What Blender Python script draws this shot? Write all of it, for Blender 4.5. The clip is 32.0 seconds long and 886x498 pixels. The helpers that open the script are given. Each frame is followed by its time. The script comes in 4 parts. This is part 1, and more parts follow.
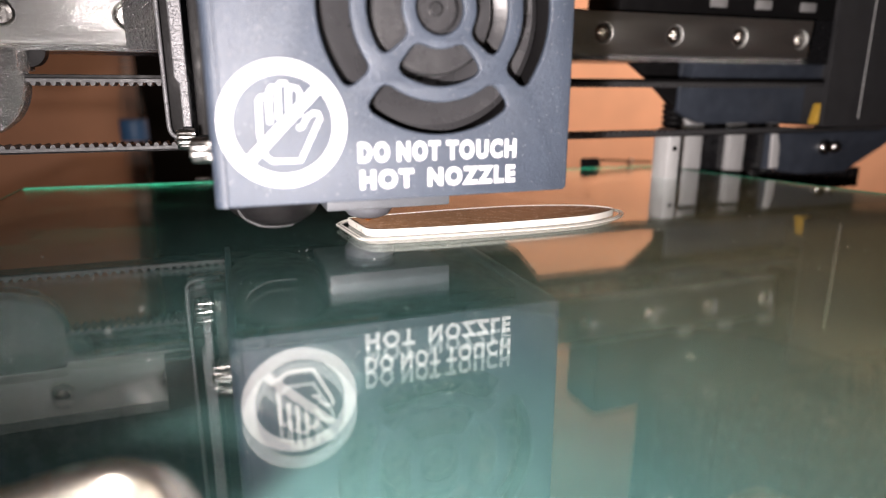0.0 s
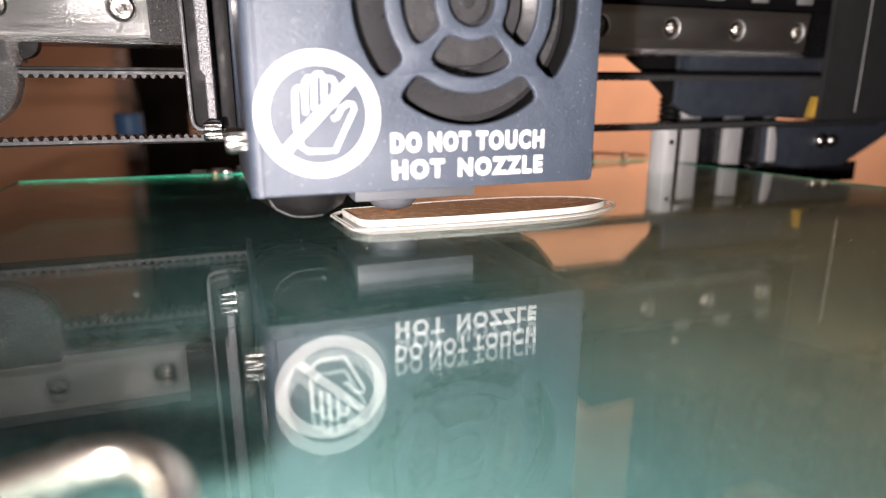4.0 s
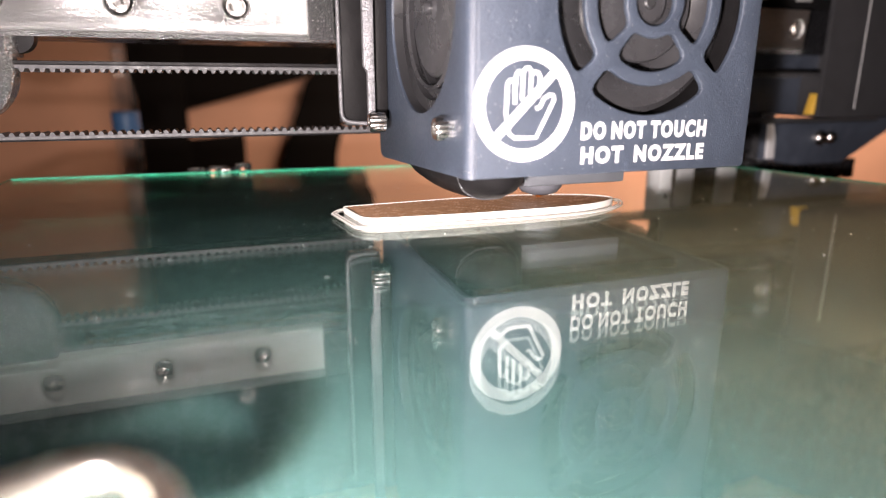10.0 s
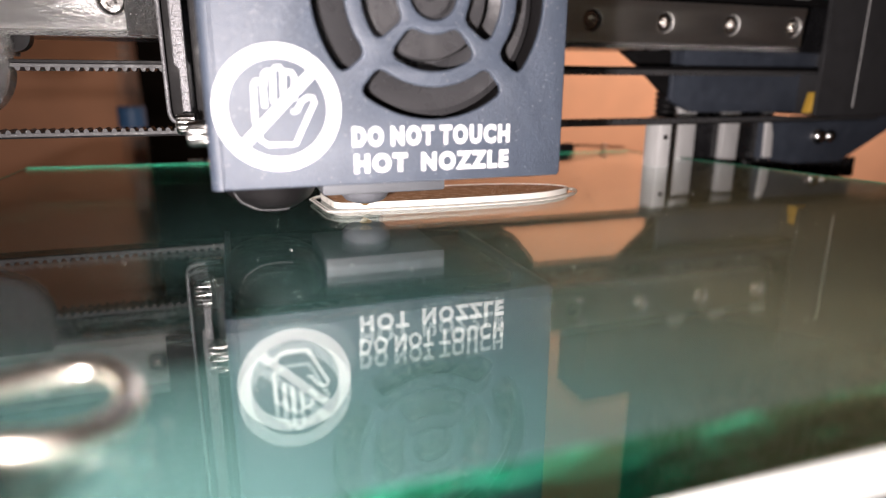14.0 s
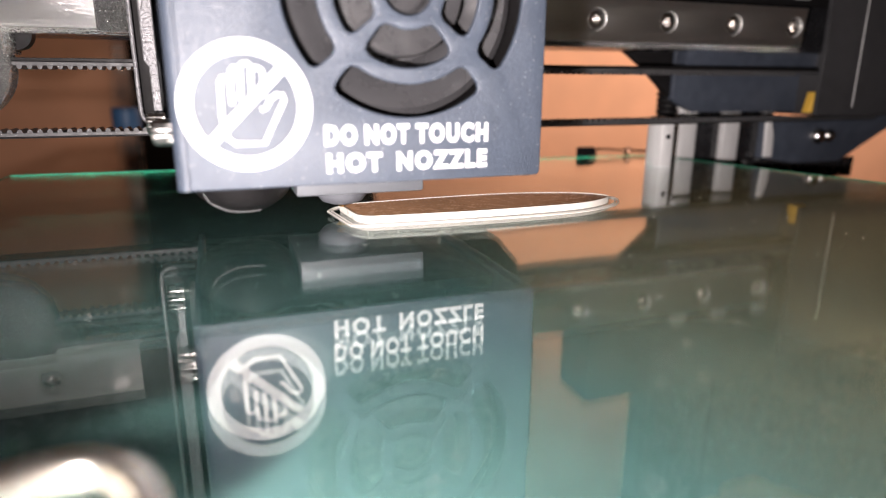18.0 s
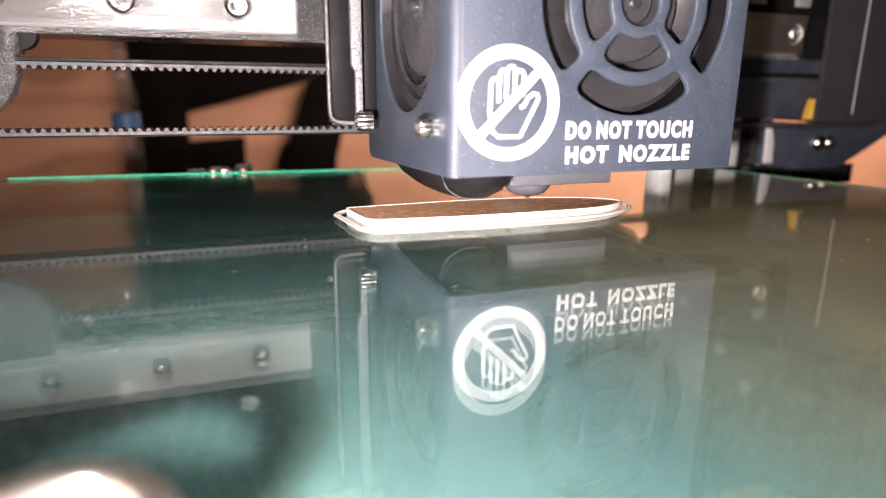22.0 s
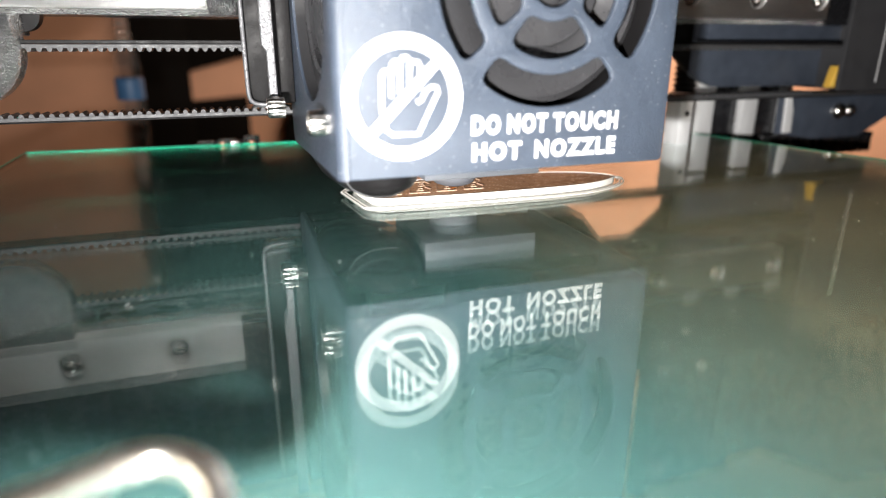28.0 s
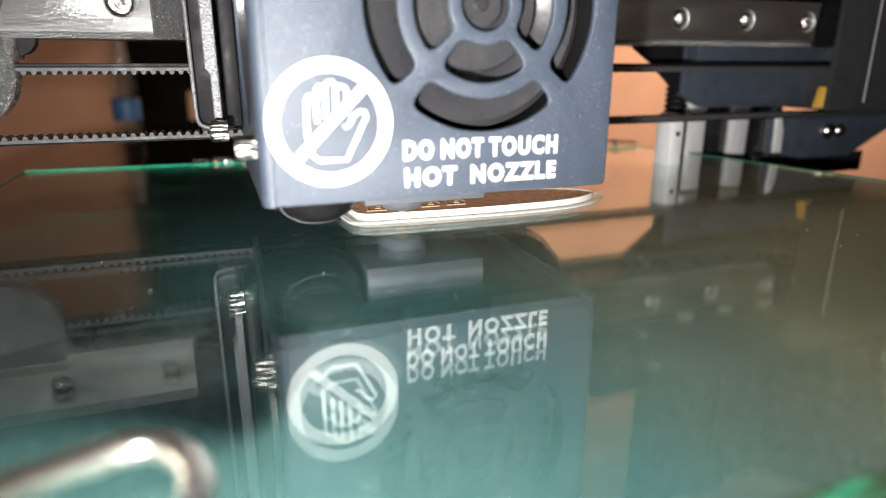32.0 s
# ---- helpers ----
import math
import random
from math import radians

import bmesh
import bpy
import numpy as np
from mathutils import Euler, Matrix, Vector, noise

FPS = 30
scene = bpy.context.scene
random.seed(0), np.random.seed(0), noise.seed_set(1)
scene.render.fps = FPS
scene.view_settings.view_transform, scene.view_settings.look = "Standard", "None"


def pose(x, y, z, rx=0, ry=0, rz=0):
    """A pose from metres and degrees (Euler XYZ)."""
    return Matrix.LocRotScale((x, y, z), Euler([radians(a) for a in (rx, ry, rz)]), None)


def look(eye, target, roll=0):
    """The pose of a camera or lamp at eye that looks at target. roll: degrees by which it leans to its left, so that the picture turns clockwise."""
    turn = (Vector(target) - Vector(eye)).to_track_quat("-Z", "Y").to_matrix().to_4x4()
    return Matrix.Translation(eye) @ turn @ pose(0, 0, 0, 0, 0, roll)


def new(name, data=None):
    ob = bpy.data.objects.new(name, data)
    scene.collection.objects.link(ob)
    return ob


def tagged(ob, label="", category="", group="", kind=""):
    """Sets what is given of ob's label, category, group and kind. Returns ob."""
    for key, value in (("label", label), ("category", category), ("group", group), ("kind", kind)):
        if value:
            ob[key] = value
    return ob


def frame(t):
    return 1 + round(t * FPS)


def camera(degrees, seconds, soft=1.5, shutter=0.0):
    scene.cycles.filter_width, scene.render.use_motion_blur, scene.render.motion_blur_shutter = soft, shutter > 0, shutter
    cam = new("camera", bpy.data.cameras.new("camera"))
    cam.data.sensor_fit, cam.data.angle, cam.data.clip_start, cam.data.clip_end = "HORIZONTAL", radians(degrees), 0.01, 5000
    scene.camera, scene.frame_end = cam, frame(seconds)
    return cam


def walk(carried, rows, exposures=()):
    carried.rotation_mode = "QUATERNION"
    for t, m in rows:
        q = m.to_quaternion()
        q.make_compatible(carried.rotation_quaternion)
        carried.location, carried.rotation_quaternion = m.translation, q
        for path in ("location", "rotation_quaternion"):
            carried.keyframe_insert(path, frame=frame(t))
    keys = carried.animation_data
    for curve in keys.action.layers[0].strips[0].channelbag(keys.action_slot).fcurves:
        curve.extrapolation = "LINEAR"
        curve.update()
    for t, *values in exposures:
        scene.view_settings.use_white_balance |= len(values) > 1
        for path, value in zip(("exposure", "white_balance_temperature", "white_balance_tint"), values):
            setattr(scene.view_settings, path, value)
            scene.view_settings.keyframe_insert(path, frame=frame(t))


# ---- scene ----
# All measures below are millimetres; MM turns them into metres.
MM = 0.001

CAMERA_ROWS = [
    (0, -0.49, -0.66, 28.41, 75.69, -0.05, -19.23), (0.5, -0.74, 0.06, 27.94, 75.75, -0.02, -19.47),
    (1, -0.54, 0.12, 27.82, 75.67, 0.04, -19.51), (1.5, -0.63, 0.02, 27.79, 75.57, 0.02, -19.57),
    (2, 0.29, -0.60, 27.89, 75.43, -0.07, -19.37), (2.5, -0.75, -0.01, 27.70, 75.42, -0.04, -19.64),
    (3, 0.06, -0.57, 27.74, 75.37, 0.00, -19.43), (3.5, -0.34, -0.35, 27.68, 75.34, -0.03, -19.53),
    (5.5, 0.47, -0.74, 27.89, 75.18, -0.14, -19.34), (6, -0.19, -0.41, 27.56, 75.22, -0.09, -19.52),
    (6.5, 0.66, -0.85, 27.62, 75.17, -0.11, -19.33), (7, -0.24, -0.24, 27.42, 75.20, -0.10, -19.61),
    (7.5, 0.51, -0.75, 27.62, 75.07, -0.15, -19.41), (8, -0.14, -0.42, 27.51, 75.06, -0.18, -19.57),
    (8.5, 1.07, -1.14, 27.76, 74.98, -0.23, -19.26), (9, -0.03, -0.31, 26.91, 75.18, -0.12, -19.58),
    (9.5, -0.29, -0.03, 26.78, 75.22, -0.11, -19.66), (10, -0.35, 0.15, 26.47, 75.32, -0.08, -19.70),
    (10.5, -0.08, -0.10, 26.53, 75.27, -0.12, -19.62), (11, -0.23, 0.03, 26.64, 75.24, -0.13, -19.66),
    (11.5, 0.10, -0.25, 26.41, 75.29, -0.14, -19.63), (12, -0.00, -0.24, 26.88, 75.09, -0.17, -19.65),
    (12.5, 0.34, -0.38, 26.72, 75.13, -0.14, -19.59), (13, 1.36, -0.97, 26.89, 75.06, -0.17, -19.38),
    (13.5, 2.46, -1.73, 27.37, 74.88, -0.20, -19.12), (14, 4.59, -3.03, 27.69, 74.79, -0.22, -18.61),
    (14.5, 4.86, -3.07, 27.41, 74.88, -0.19, -18.60), (16.5, 0.59, -0.57, 26.69, 75.05, -0.18, -19.58),
    (17, -0.00, -0.00, 26.56, 75.12, -0.14, -19.74), (17.5, 0.08, -0.24, 26.81, 75.02, -0.19, -19.71),
    (18, 0.82, -0.84, 26.86, 74.99, -0.21, -19.51), (18.5, 2.26, -1.66, 27.11, 74.88, -0.26, -19.17),
    (19, 2.70, -1.74, 26.78, 74.98, -0.24, -19.08), (19.5, 4.56, -3.14, 27.19, 74.90, -0.20, -18.57),
    (20, 4.54, -3.49, 27.08, 75.02, -0.19, -18.48), (20.5, 3.38, -2.30, 25.19, 75.50, -0.43, -18.78),
    (21, 1.67, -1.45, 24.85, 75.86, -0.25, -19.17), (21.5, 0.41, -0.62, 25.25, 75.65, -0.64, -19.48),
    (22, -0.56, -0.55, 25.20, 75.81, -0.53, -19.68), (22.5, -0.46, -0.45, 25.45, 75.78, -0.58, -19.67),
    (23, -0.19, -1.41, 25.69, 75.80, -0.56, -19.53), (23.5, 1.32, -2.27, 26.49, 75.48, -0.82, -19.17),
    (24, 1.57, -2.83, 26.72, 75.46, -0.88, -19.09), (24.5, 2.35, -3.26, 26.99, 75.42, -0.93, -18.94),
    (25, 2.40, -2.90, 27.37, 75.23, -1.13, -19.00), (25.5, 1.80, -2.00, 28.25, 74.94, -1.24, -19.22),
    (27.5, -0.66, 2.35, 31.04, 71.37, -0.23, -18.84), (28, -2.07, 3.25, 31.77, 71.54, -0.15, -19.35),
    (28.5, -1.55, 2.41, 32.27, 72.21, -0.11, -19.31), (29, -2.28, 3.12, 32.09, 72.60, -0.09, -19.61),
    (29.5, -0.93, 2.28, 32.43, 72.60, -0.15, -19.33), (30, -0.97, 2.77, 32.18, 72.86, -0.15, -19.50),
    (30.5, -1.18, 2.48, 32.33, 72.86, -0.16, -19.52), (31, -1.25, 2.31, 32.43, 72.98, -0.17, -19.57),
    (31.5, -1.11, 2.42, 32.56, 73.05, -0.12, -19.60), (32, -0.95, 2.60, 32.46, 73.19, -0.09, -19.63),
]
HEAD_ROWS = [
    (0, -26.24), (0.5, -28.30), (1, -27.97), (1.5, -21.28), (2, -26.78), (2.5, -18.20), (3, -23.32), (3.5, -19.72),
    (5.5, -21.91), (6, -12.54), (6.5, -19.27), (7, -13.45), (7.5, -18.14), (8, -11.78), (8.5, -20.20), (9, -28.85),
    (9.5, -1.66), (10, 15.57), (10.5, 8.75), (11, 5.36), (11.5, 17.87), (12, -3.60), (12.5, -29.14), (13, -28.04),
    (13.5, -24.87), (14, -22.70), (14.5, -6.32), (16.5, 16.60), (17, 0.00), (17.5, -16.02), (18, -29.69), (18.5, -22.01),
    (19, -28.70), (19.5, -17.45), (20, -0.98), (20.5, 14.66), (21, 27.65), (21.5, 26.91), (22, 12.60), (22.5, -3.72),
    (23, -19.78), (23.5, -26.10), (24, -21.93), (24.5, -25.56), (25, -23.26), (25.5, -24.75), (27.5, -4.59), (28, -9.46),
    (28.5, -11.44), (29, -18.11), (29.5, -26.96), (30, -25.29), (30.5, -26.78), (31, -24.96), (31.5, -21.89), (32, -19.38),
]
BED_ROWS = [
    (0, 3.49), (0.5, 4.88), (1, 3.29), (1.5, 3.72), (2, 10.16), (2.5, 2.38), (3, 8.58), (3.5, 4.82),
    (5.5, 9.50), (6, 1.09), (6.5, 8.70), (7, 3.44), (7.5, 8.68), (8, 2.86), (8.5, 11.54), (9, 2.26),
    (9.5, 2.31), (10, 2.40), (10.5, 2.56), (11, 2.35), (11.5, 2.05), (12, 2.23), (12.5, 2.26), (13, 9.31),
    (13.5, 10.01), (14, 17.06), (14.5, 18.33), (16.5, -0.03), (17, -0.00), (17.5, 0.81), (18, 1.95), (18.5, 8.84),
    (19, 13.00), (19.5, 18.29), (20, 19.15), (20.5, 22.41), (21, 17.30), (21.5, 3.51), (22, -1.34), (22.5, -0.29),
    (23, 0.28), (23.5, 4.44), (24, 3.67), (24.5, 5.24), (25, 5.03), (25.5, 3.50), (27.5, 10.55), (28, 8.77),
    (28.5, 13.98), (29, 7.30), (29.5, 14.00), (30, 15.45), (30.5, 12.62), (31, 12.57), (31.5, 13.98), (32, 14.02),
]

# the phone's automatic exposure and white balance: darker while the head fills the flash's beam, greener at the end
EXPOSURES = [
    (0, -0.2, 6700, 14), (3, -0.18, 6700, 14), (5.5, -0.1, 6700, 14), (7, -0.02, 6700, 14), (8.5, 0.02, 6700, 14), (9, 0.0, 6700, 14),
    (9.5, 0.2, 6800, 18), (10, 0.32, 6800, 18), (11, 0.5, 6800, 18), (12, 0.5, 6800, 18), (12.6, 0.0, 6720, 15), (13, -0.25, 6720, 15),
    (14.5, -0.16, 6720, 15), (16.5, 0.2, 6720, 15), (17, 0.24, 6720, 15), (18, -0.1, 6720, 15), (19, -0.2, 6720, 15), (20, -0.28, 6720, 15),
    (20.5, -0.3, 6720, 15), (21, -0.05, 6720, 15), (22, 0.42, 6870, 20), (23, 0.05, 6870, 20), (24, -0.12, 6870, 20), (25.5, -0.1, 6870, 20),
    (27.5, 0.36, 6380, 5), (28, 0.38, 6380, 5), (29, 0.22, 6400, 5), (30, -0.02, 6400, 5), (32, 0.0, 6400, 5),
]
cam = camera(70.97, 32.0, 1.1, 0.0)
cam.data.dof.use_dof = True
cam.data.dof.focus_distance = 0.135
cam.data.dof.aperture_fstop = 10.5
walk(cam, [(t, pose(x * MM, y * MM, z * MM, rx, ry, rz)) for t, x, y, z, rx, ry, rz in CAMERA_ROWS], EXPOSURES)

# ---- light: the phone's twin flash beside the lens, an added wall lamp and a dim room ----
world = bpy.data.worlds.new("world")
scene.world = world
world.use_nodes = True
world.node_tree.nodes["Background"].inputs[0].default_value = (0.5, 0.5, 0.5, 1)
world.node_tree.nodes["Background"].inputs[1].default_value = 0.005
scene.view_settings.exposure = 0.0


def flash(name, place, power, colour, target=(110, 260, 40)):
    lamp = bpy.data.lights.new(name, "AREA")
    lamp.shape, lamp.size, lamp.energy, lamp.color = "DISK", 4.5 * MM, power, colour
    ob = new(name, lamp)
    ob.matrix_world = look(Vector(place) * MM, Vector(target) * MM)
    return ob


flash("flash_white", (-23, -4, 15.5), 0.43, (1.0, 0.97, 0.99))
flash("flash_warm", (-18.5, -4, 15.5), 0.17, (1.0, 0.84, 0.72))
# unseen fill lamp added behind the printer to brighten the wall
room = bpy.data.lights.new("wall_fill_lamp", "AREA")
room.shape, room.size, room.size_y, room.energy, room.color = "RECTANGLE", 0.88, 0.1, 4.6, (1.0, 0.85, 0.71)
new("wall_fill_lamp", room).matrix_world = look((0.73, 0.36, 0.22), (0.73, 0.8, 0.12))


# ---- materials ----
def nodes_of(mat):
    mat.use_nodes = True
    return mat.node_tree.nodes, mat.node_tree.links, mat.node_tree.nodes["Principled BSDF"]


def surface(name, colour, rough=0.5, metal=0.0, spread=0.25, scale=300.0, bump=0.0, bump_scale=None, stretch=(1, 1, 1), spec=0.5, fine=None, rough_spread=0.12, depth=0.0003):
    """A painted, cast or brushed surface with variation at two scales."""
    mat = bpy.data.materials.new(name)
    nodes, links, shader = nodes_of(mat)
    shader.inputs["Metallic"].default_value = metal
    shader.inputs["Specular IOR Level"].default_value = spec
    coord, mapping = nodes.new("ShaderNodeTexCoord"), nodes.new("ShaderNodeMapping")
    mapping.inputs["Scale"].default_value = stretch
    links.new(coord.outputs["Object"], mapping.inputs["Vector"])
    small, large = nodes.new("ShaderNodeTexNoise"), nodes.new("ShaderNodeTexNoise")
    small.inputs["Scale"].default_value, small.inputs["Detail"].default_value = scale, 6
    large.inputs["Scale"].default_value, large.inputs["Detail"].default_value = scale * 0.13, 3
    for tex in (small, large):
        links.new(mapping.outputs[0], tex.inputs["Vector"])
    both = nodes.new("ShaderNodeMath")
    both.operation = "ADD"
    links.new(small.outputs[0], both.inputs[0])
    links.new(large.outputs[0], both.inputs[1])
    ramp = nodes.new("ShaderNodeMapRange")
    ramp.inputs[1].default_value, ramp.inputs[2].default_value = 0.6, 1.4
    ramp.inputs[3].default_value, ramp.inputs[4].default_value = 1 - spread, 1 + spread
    links.new(both.outputs[0], ramp.inputs[0])
    mix = nodes.new("ShaderNodeMix")
    mix.data_type, mix.blend_type = "RGBA", "MULTIPLY"
    mix.inputs["Factor"].default_value = 1
    mix.inputs["A"].default_value = (*colour, 1)
    links.new(ramp.outputs[0], mix.inputs["B"])
    links.new(mix.outputs["Result"], shader.inputs["Base Color"])
    rr = nodes.new("ShaderNodeMapRange")
    rr.inputs[1].default_value, rr.inputs[2].default_value = 0.3, 0.7
    rr.inputs[3].default_value, rr.inputs[4].default_value = max(0.03, rough - rough_spread), min(1, rough + rough_spread)
    links.new(small.outputs[0], rr.inputs[0])
    links.new(rr.outputs[0], shader.inputs["Roughness"])
    if bump:
        tex = nodes.new("ShaderNodeTexNoise")
        tex.inputs["Scale"].default_value, tex.inputs["Detail"].default_value = bump_scale or scale * 3, 4
        links.new(mapping.outputs[0], tex.inputs["Vector"])
        node = nodes.new("ShaderNodeBump")
        node.inputs["Strength"].default_value, node.inputs["Distance"].default_value = bump, depth
        links.new(tex.outputs[0], node.inputs["Height"])
        links.new(node.outputs[0], shader.inputs["Normal"])
    return mat


def powder_coat(name, colour, sparkle=0.5):
    """Dark powder coat: fine orange peel and bright flakes."""
    mat = surface(name, colour, 0.45, 0.0, 0.15, 1500, 0.6, 3300, (1.4, 1, 0.8), spec=0.55, depth=0.00021)
    nodes, links, shader = nodes_of(mat)
    flakes = nodes.new("ShaderNodeTexVoronoi")
    flakes.inputs["Scale"].default_value = 2000
    cut = nodes.new("ShaderNodeMapRange")
    cut.inputs[1].default_value, cut.inputs[2].default_value = 0.22, 0.1
    cut.inputs[3].default_value, cut.inputs[4].default_value = 0.0, sparkle
    coord, pick, keep, tint = (nodes.new("ShaderNode" + k) for k in ("TexCoord", "SeparateColor", "MapRange", "Mix"))
    links.new(coord.outputs["Object"], flakes.inputs["Vector"])
    links.new(flakes.outputs["Distance"], cut.inputs[0])
    links.new(flakes.outputs["Color"], pick.inputs[0])
    keep.inputs[1].default_value, keep.inputs[2].default_value = 0.84, 0.9
    links.new(pick.outputs[0], keep.inputs[0])
    both = nodes.new("ShaderNodeMath")
    both.operation = "MULTIPLY"
    links.new(cut.outputs[0], both.inputs[0])
    links.new(keep.outputs[0], both.inputs[1])
    tint.data_type = "RGBA"
    tint.inputs["B"].default_value = (0.42, 0.43, 0.45, 1)
    links.new(both.outputs[0], tint.inputs["Factor"])
    links.new(shader.inputs["Base Color"].links[0].from_socket, tint.inputs["A"])
    links.new(tint.outputs["Result"], shader.inputs["Base Color"])
    return mat


def glass_green(name):
    mat = bpy.data.materials.new(name)
    nodes, links, shader = nodes_of(mat)
    shader.inputs["Base Color"].default_value = (0.88, 0.97, 0.96, 1)
    shader.inputs["Transmission Weight"].default_value = 1
    shader.inputs["Roughness"].default_value = 0.0
    shader.inputs["IOR"].default_value = 1.57
    # a warm haze painted over the glass, mottled, stronger to the right and front
    haze, mix = nodes.new("ShaderNodeBsdfDiffuse"), nodes.new("ShaderNodeMixShader")
    haze.inputs["Color"].default_value = (0.66, 0.54, 0.29, 1)
    coord, split, mottle, fade, times = (nodes.new("ShaderNode" + k) for k in ("TexCoord", "SeparateXYZ", "TexNoise", "MapRange", "Math"))
    mottle.inputs["Scale"].default_value, mottle.inputs["Detail"].default_value, mottle.inputs["Distortion"].default_value = 18, 2, 1.2
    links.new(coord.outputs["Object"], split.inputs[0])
    links.new(coord.outputs["Object"], mottle.inputs["Vector"])
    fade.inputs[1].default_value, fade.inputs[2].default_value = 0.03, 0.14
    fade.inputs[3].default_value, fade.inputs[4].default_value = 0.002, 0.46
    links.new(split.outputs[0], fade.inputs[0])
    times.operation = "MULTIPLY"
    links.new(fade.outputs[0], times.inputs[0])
    links.new(mottle.outputs[0], times.inputs[1])
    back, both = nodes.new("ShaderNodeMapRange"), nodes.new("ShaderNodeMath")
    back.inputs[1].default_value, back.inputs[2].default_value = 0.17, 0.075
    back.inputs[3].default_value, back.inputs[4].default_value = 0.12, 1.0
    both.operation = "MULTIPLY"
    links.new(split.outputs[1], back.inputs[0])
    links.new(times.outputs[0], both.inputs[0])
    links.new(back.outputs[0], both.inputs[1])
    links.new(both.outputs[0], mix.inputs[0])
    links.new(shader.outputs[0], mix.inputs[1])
    links.new(haze.outputs[0], mix.inputs[2])
    # green reflections inside the glass, painted as a few patches on the far left
    green_patches, veil, stretch, spots, cut = (nodes.new("ShaderNode" + k) for k in ("BsdfDiffuse", "MixShader", "Mapping", "TexNoise", "MapRange"))
    green_patches.inputs["Color"].default_value = (0.1, 0.42, 0.27, 1)
    stretch.inputs["Scale"].default_value = (0.4, 1, 1)
    links.new(coord.outputs["Object"], stretch.inputs["Vector"])
    links.new(stretch.outputs[0], spots.inputs["Vector"])
    spots.inputs["Scale"].default_value, spots.inputs["Detail"].default_value, spots.inputs["Distortion"].default_value = 95, 4, 0.8
    cut.inputs[1].default_value, cut.inputs[2].default_value = 0.58, 0.72
    cut.inputs[3].default_value, cut.inputs[4].default_value = 0.0, 0.16
    links.new(spots.outputs[0], cut.inputs[0])
    amount = cut.outputs[0]
    for axis, near, far in ((0, 0.03, -0.015), (1, 0.105, 0.13)):
        zone, product = nodes.new("ShaderNodeMapRange"), nodes.new("ShaderNodeMath")
        zone.inputs[1].default_value, zone.inputs[2].default_value = near, far
        links.new(split.outputs[axis], zone.inputs[0])
        product.operation = "MULTIPLY"
        links.new(amount, product.inputs[0])
        links.new(zone.outputs[0], product.inputs[1])
        amount = product.outputs[0]
    links.new(amount, veil.inputs[0])
    links.new(mix.outputs[0], veil.inputs[1])
    links.new(green_patches.outputs[0], veil.inputs[2])
    links.new(veil.outputs[0], nodes["Material Output"].inputs[0])
    return mat


def rail_steel(name):
    """Ground steel, smooth on one half, with crossing scratches and fine glints on the worn half."""
    mat = surface(name, (0.88, 0.88, 0.87), 0.4, 1.0, 0.04, 700, 0, None, (0.3, 1, 2), rough_spread=0.012)
    nodes, links, shader = nodes_of(mat)
    coord = nodes.new("ShaderNodeTexCoord")
    total = None
    for turn, size, gain in ((52, 1500, 1.0), (-40, 1700, 0.8), (20, 2400, 0.8)):
        mapping, tex, line = (nodes.new("ShaderNode" + k) for k in ("Mapping", "TexNoise", "MapRange"))
        mapping.inputs["Rotation"].default_value = (0, radians(turn), 0)
        mapping.inputs["Scale"].default_value = (0.3, 1, 1.1)
        links.new(coord.outputs["Object"], mapping.inputs["Vector"])
        links.new(mapping.outputs[0], tex.inputs["Vector"])
        tex.inputs["Scale"].default_value, tex.inputs["Detail"].default_value = size * 5.5, 5
        line.inputs[1].default_value, line.inputs[2].default_value = 0.52, 0.66
        line.inputs[3].default_value, line.inputs[4].default_value = 0, gain
        links.new(tex.outputs[0], line.inputs[0])
        if total is None:
            total = line.outputs[0]
        else:
            add = nodes.new("ShaderNodeMath")
            links.new(total, add.inputs[0])
            links.new(line.outputs[0], add.inputs[1])
            total = add.outputs[0]
    split, worn, bump = (nodes.new("ShaderNode" + k) for k in ("SeparateXYZ", "MapRange", "Bump"))
    links.new(coord.outputs["Object"], split.inputs[0])
    worn.inputs[1].default_value, worn.inputs[2].default_value = 0.06, 0.0
    worn.inputs[3].default_value, worn.inputs[4].default_value = 0.0, 0.8
    links.new(split.outputs[0], worn.inputs[0])
    links.new(worn.outputs[0], bump.inputs["Strength"])
    bump.inputs["Distance"].default_value = 0.00012
    links.new(total, bump.inputs["Height"])
    links.new(bump.outputs[0], shader.inputs["Normal"])
    # ground along its length, so highlights stretch upright
    lines, tex, ground = (nodes.new("ShaderNode" + k) for k in ("Mapping", "TexNoise", "Bump"))
    lines.inputs["Scale"].default_value = (0.03, 1, 1)
    links.new(coord.outputs["Object"], lines.inputs["Vector"])
    links.new(lines.outputs[0], tex.inputs["Vector"])
    tex.inputs["Scale"].default_value, tex.inputs["Detail"].default_value = 5200, 2
    ground.inputs["Strength"].default_value, ground.inputs["Distance"].default_value = 1.0, 0.00005
    links.new(tex.outputs[0], ground.inputs["Height"])
    links.new(ground.outputs[0], bump.inputs["Normal"])
    dull = nodes.new("ShaderNodeMapRange")
    dull.inputs[1].default_value, dull.inputs[2].default_value = 0.06, 0.16
    dull.inputs[3].default_value, dull.inputs[4].default_value = 0.37, 0.53
    links.new(split.outputs[0], dull.inputs[0])
    links.new(dull.outputs[0], shader.inputs["Roughness"])
    tangent = nodes.new("ShaderNodeTangent")
    tangent.direction_type, tangent.axis = "RADIAL", "X"
    links.new(tangent.outputs[0], shader.inputs["Tangent"])
    shader.inputs["Anisotropic"].default_value = 0.5
    return mat


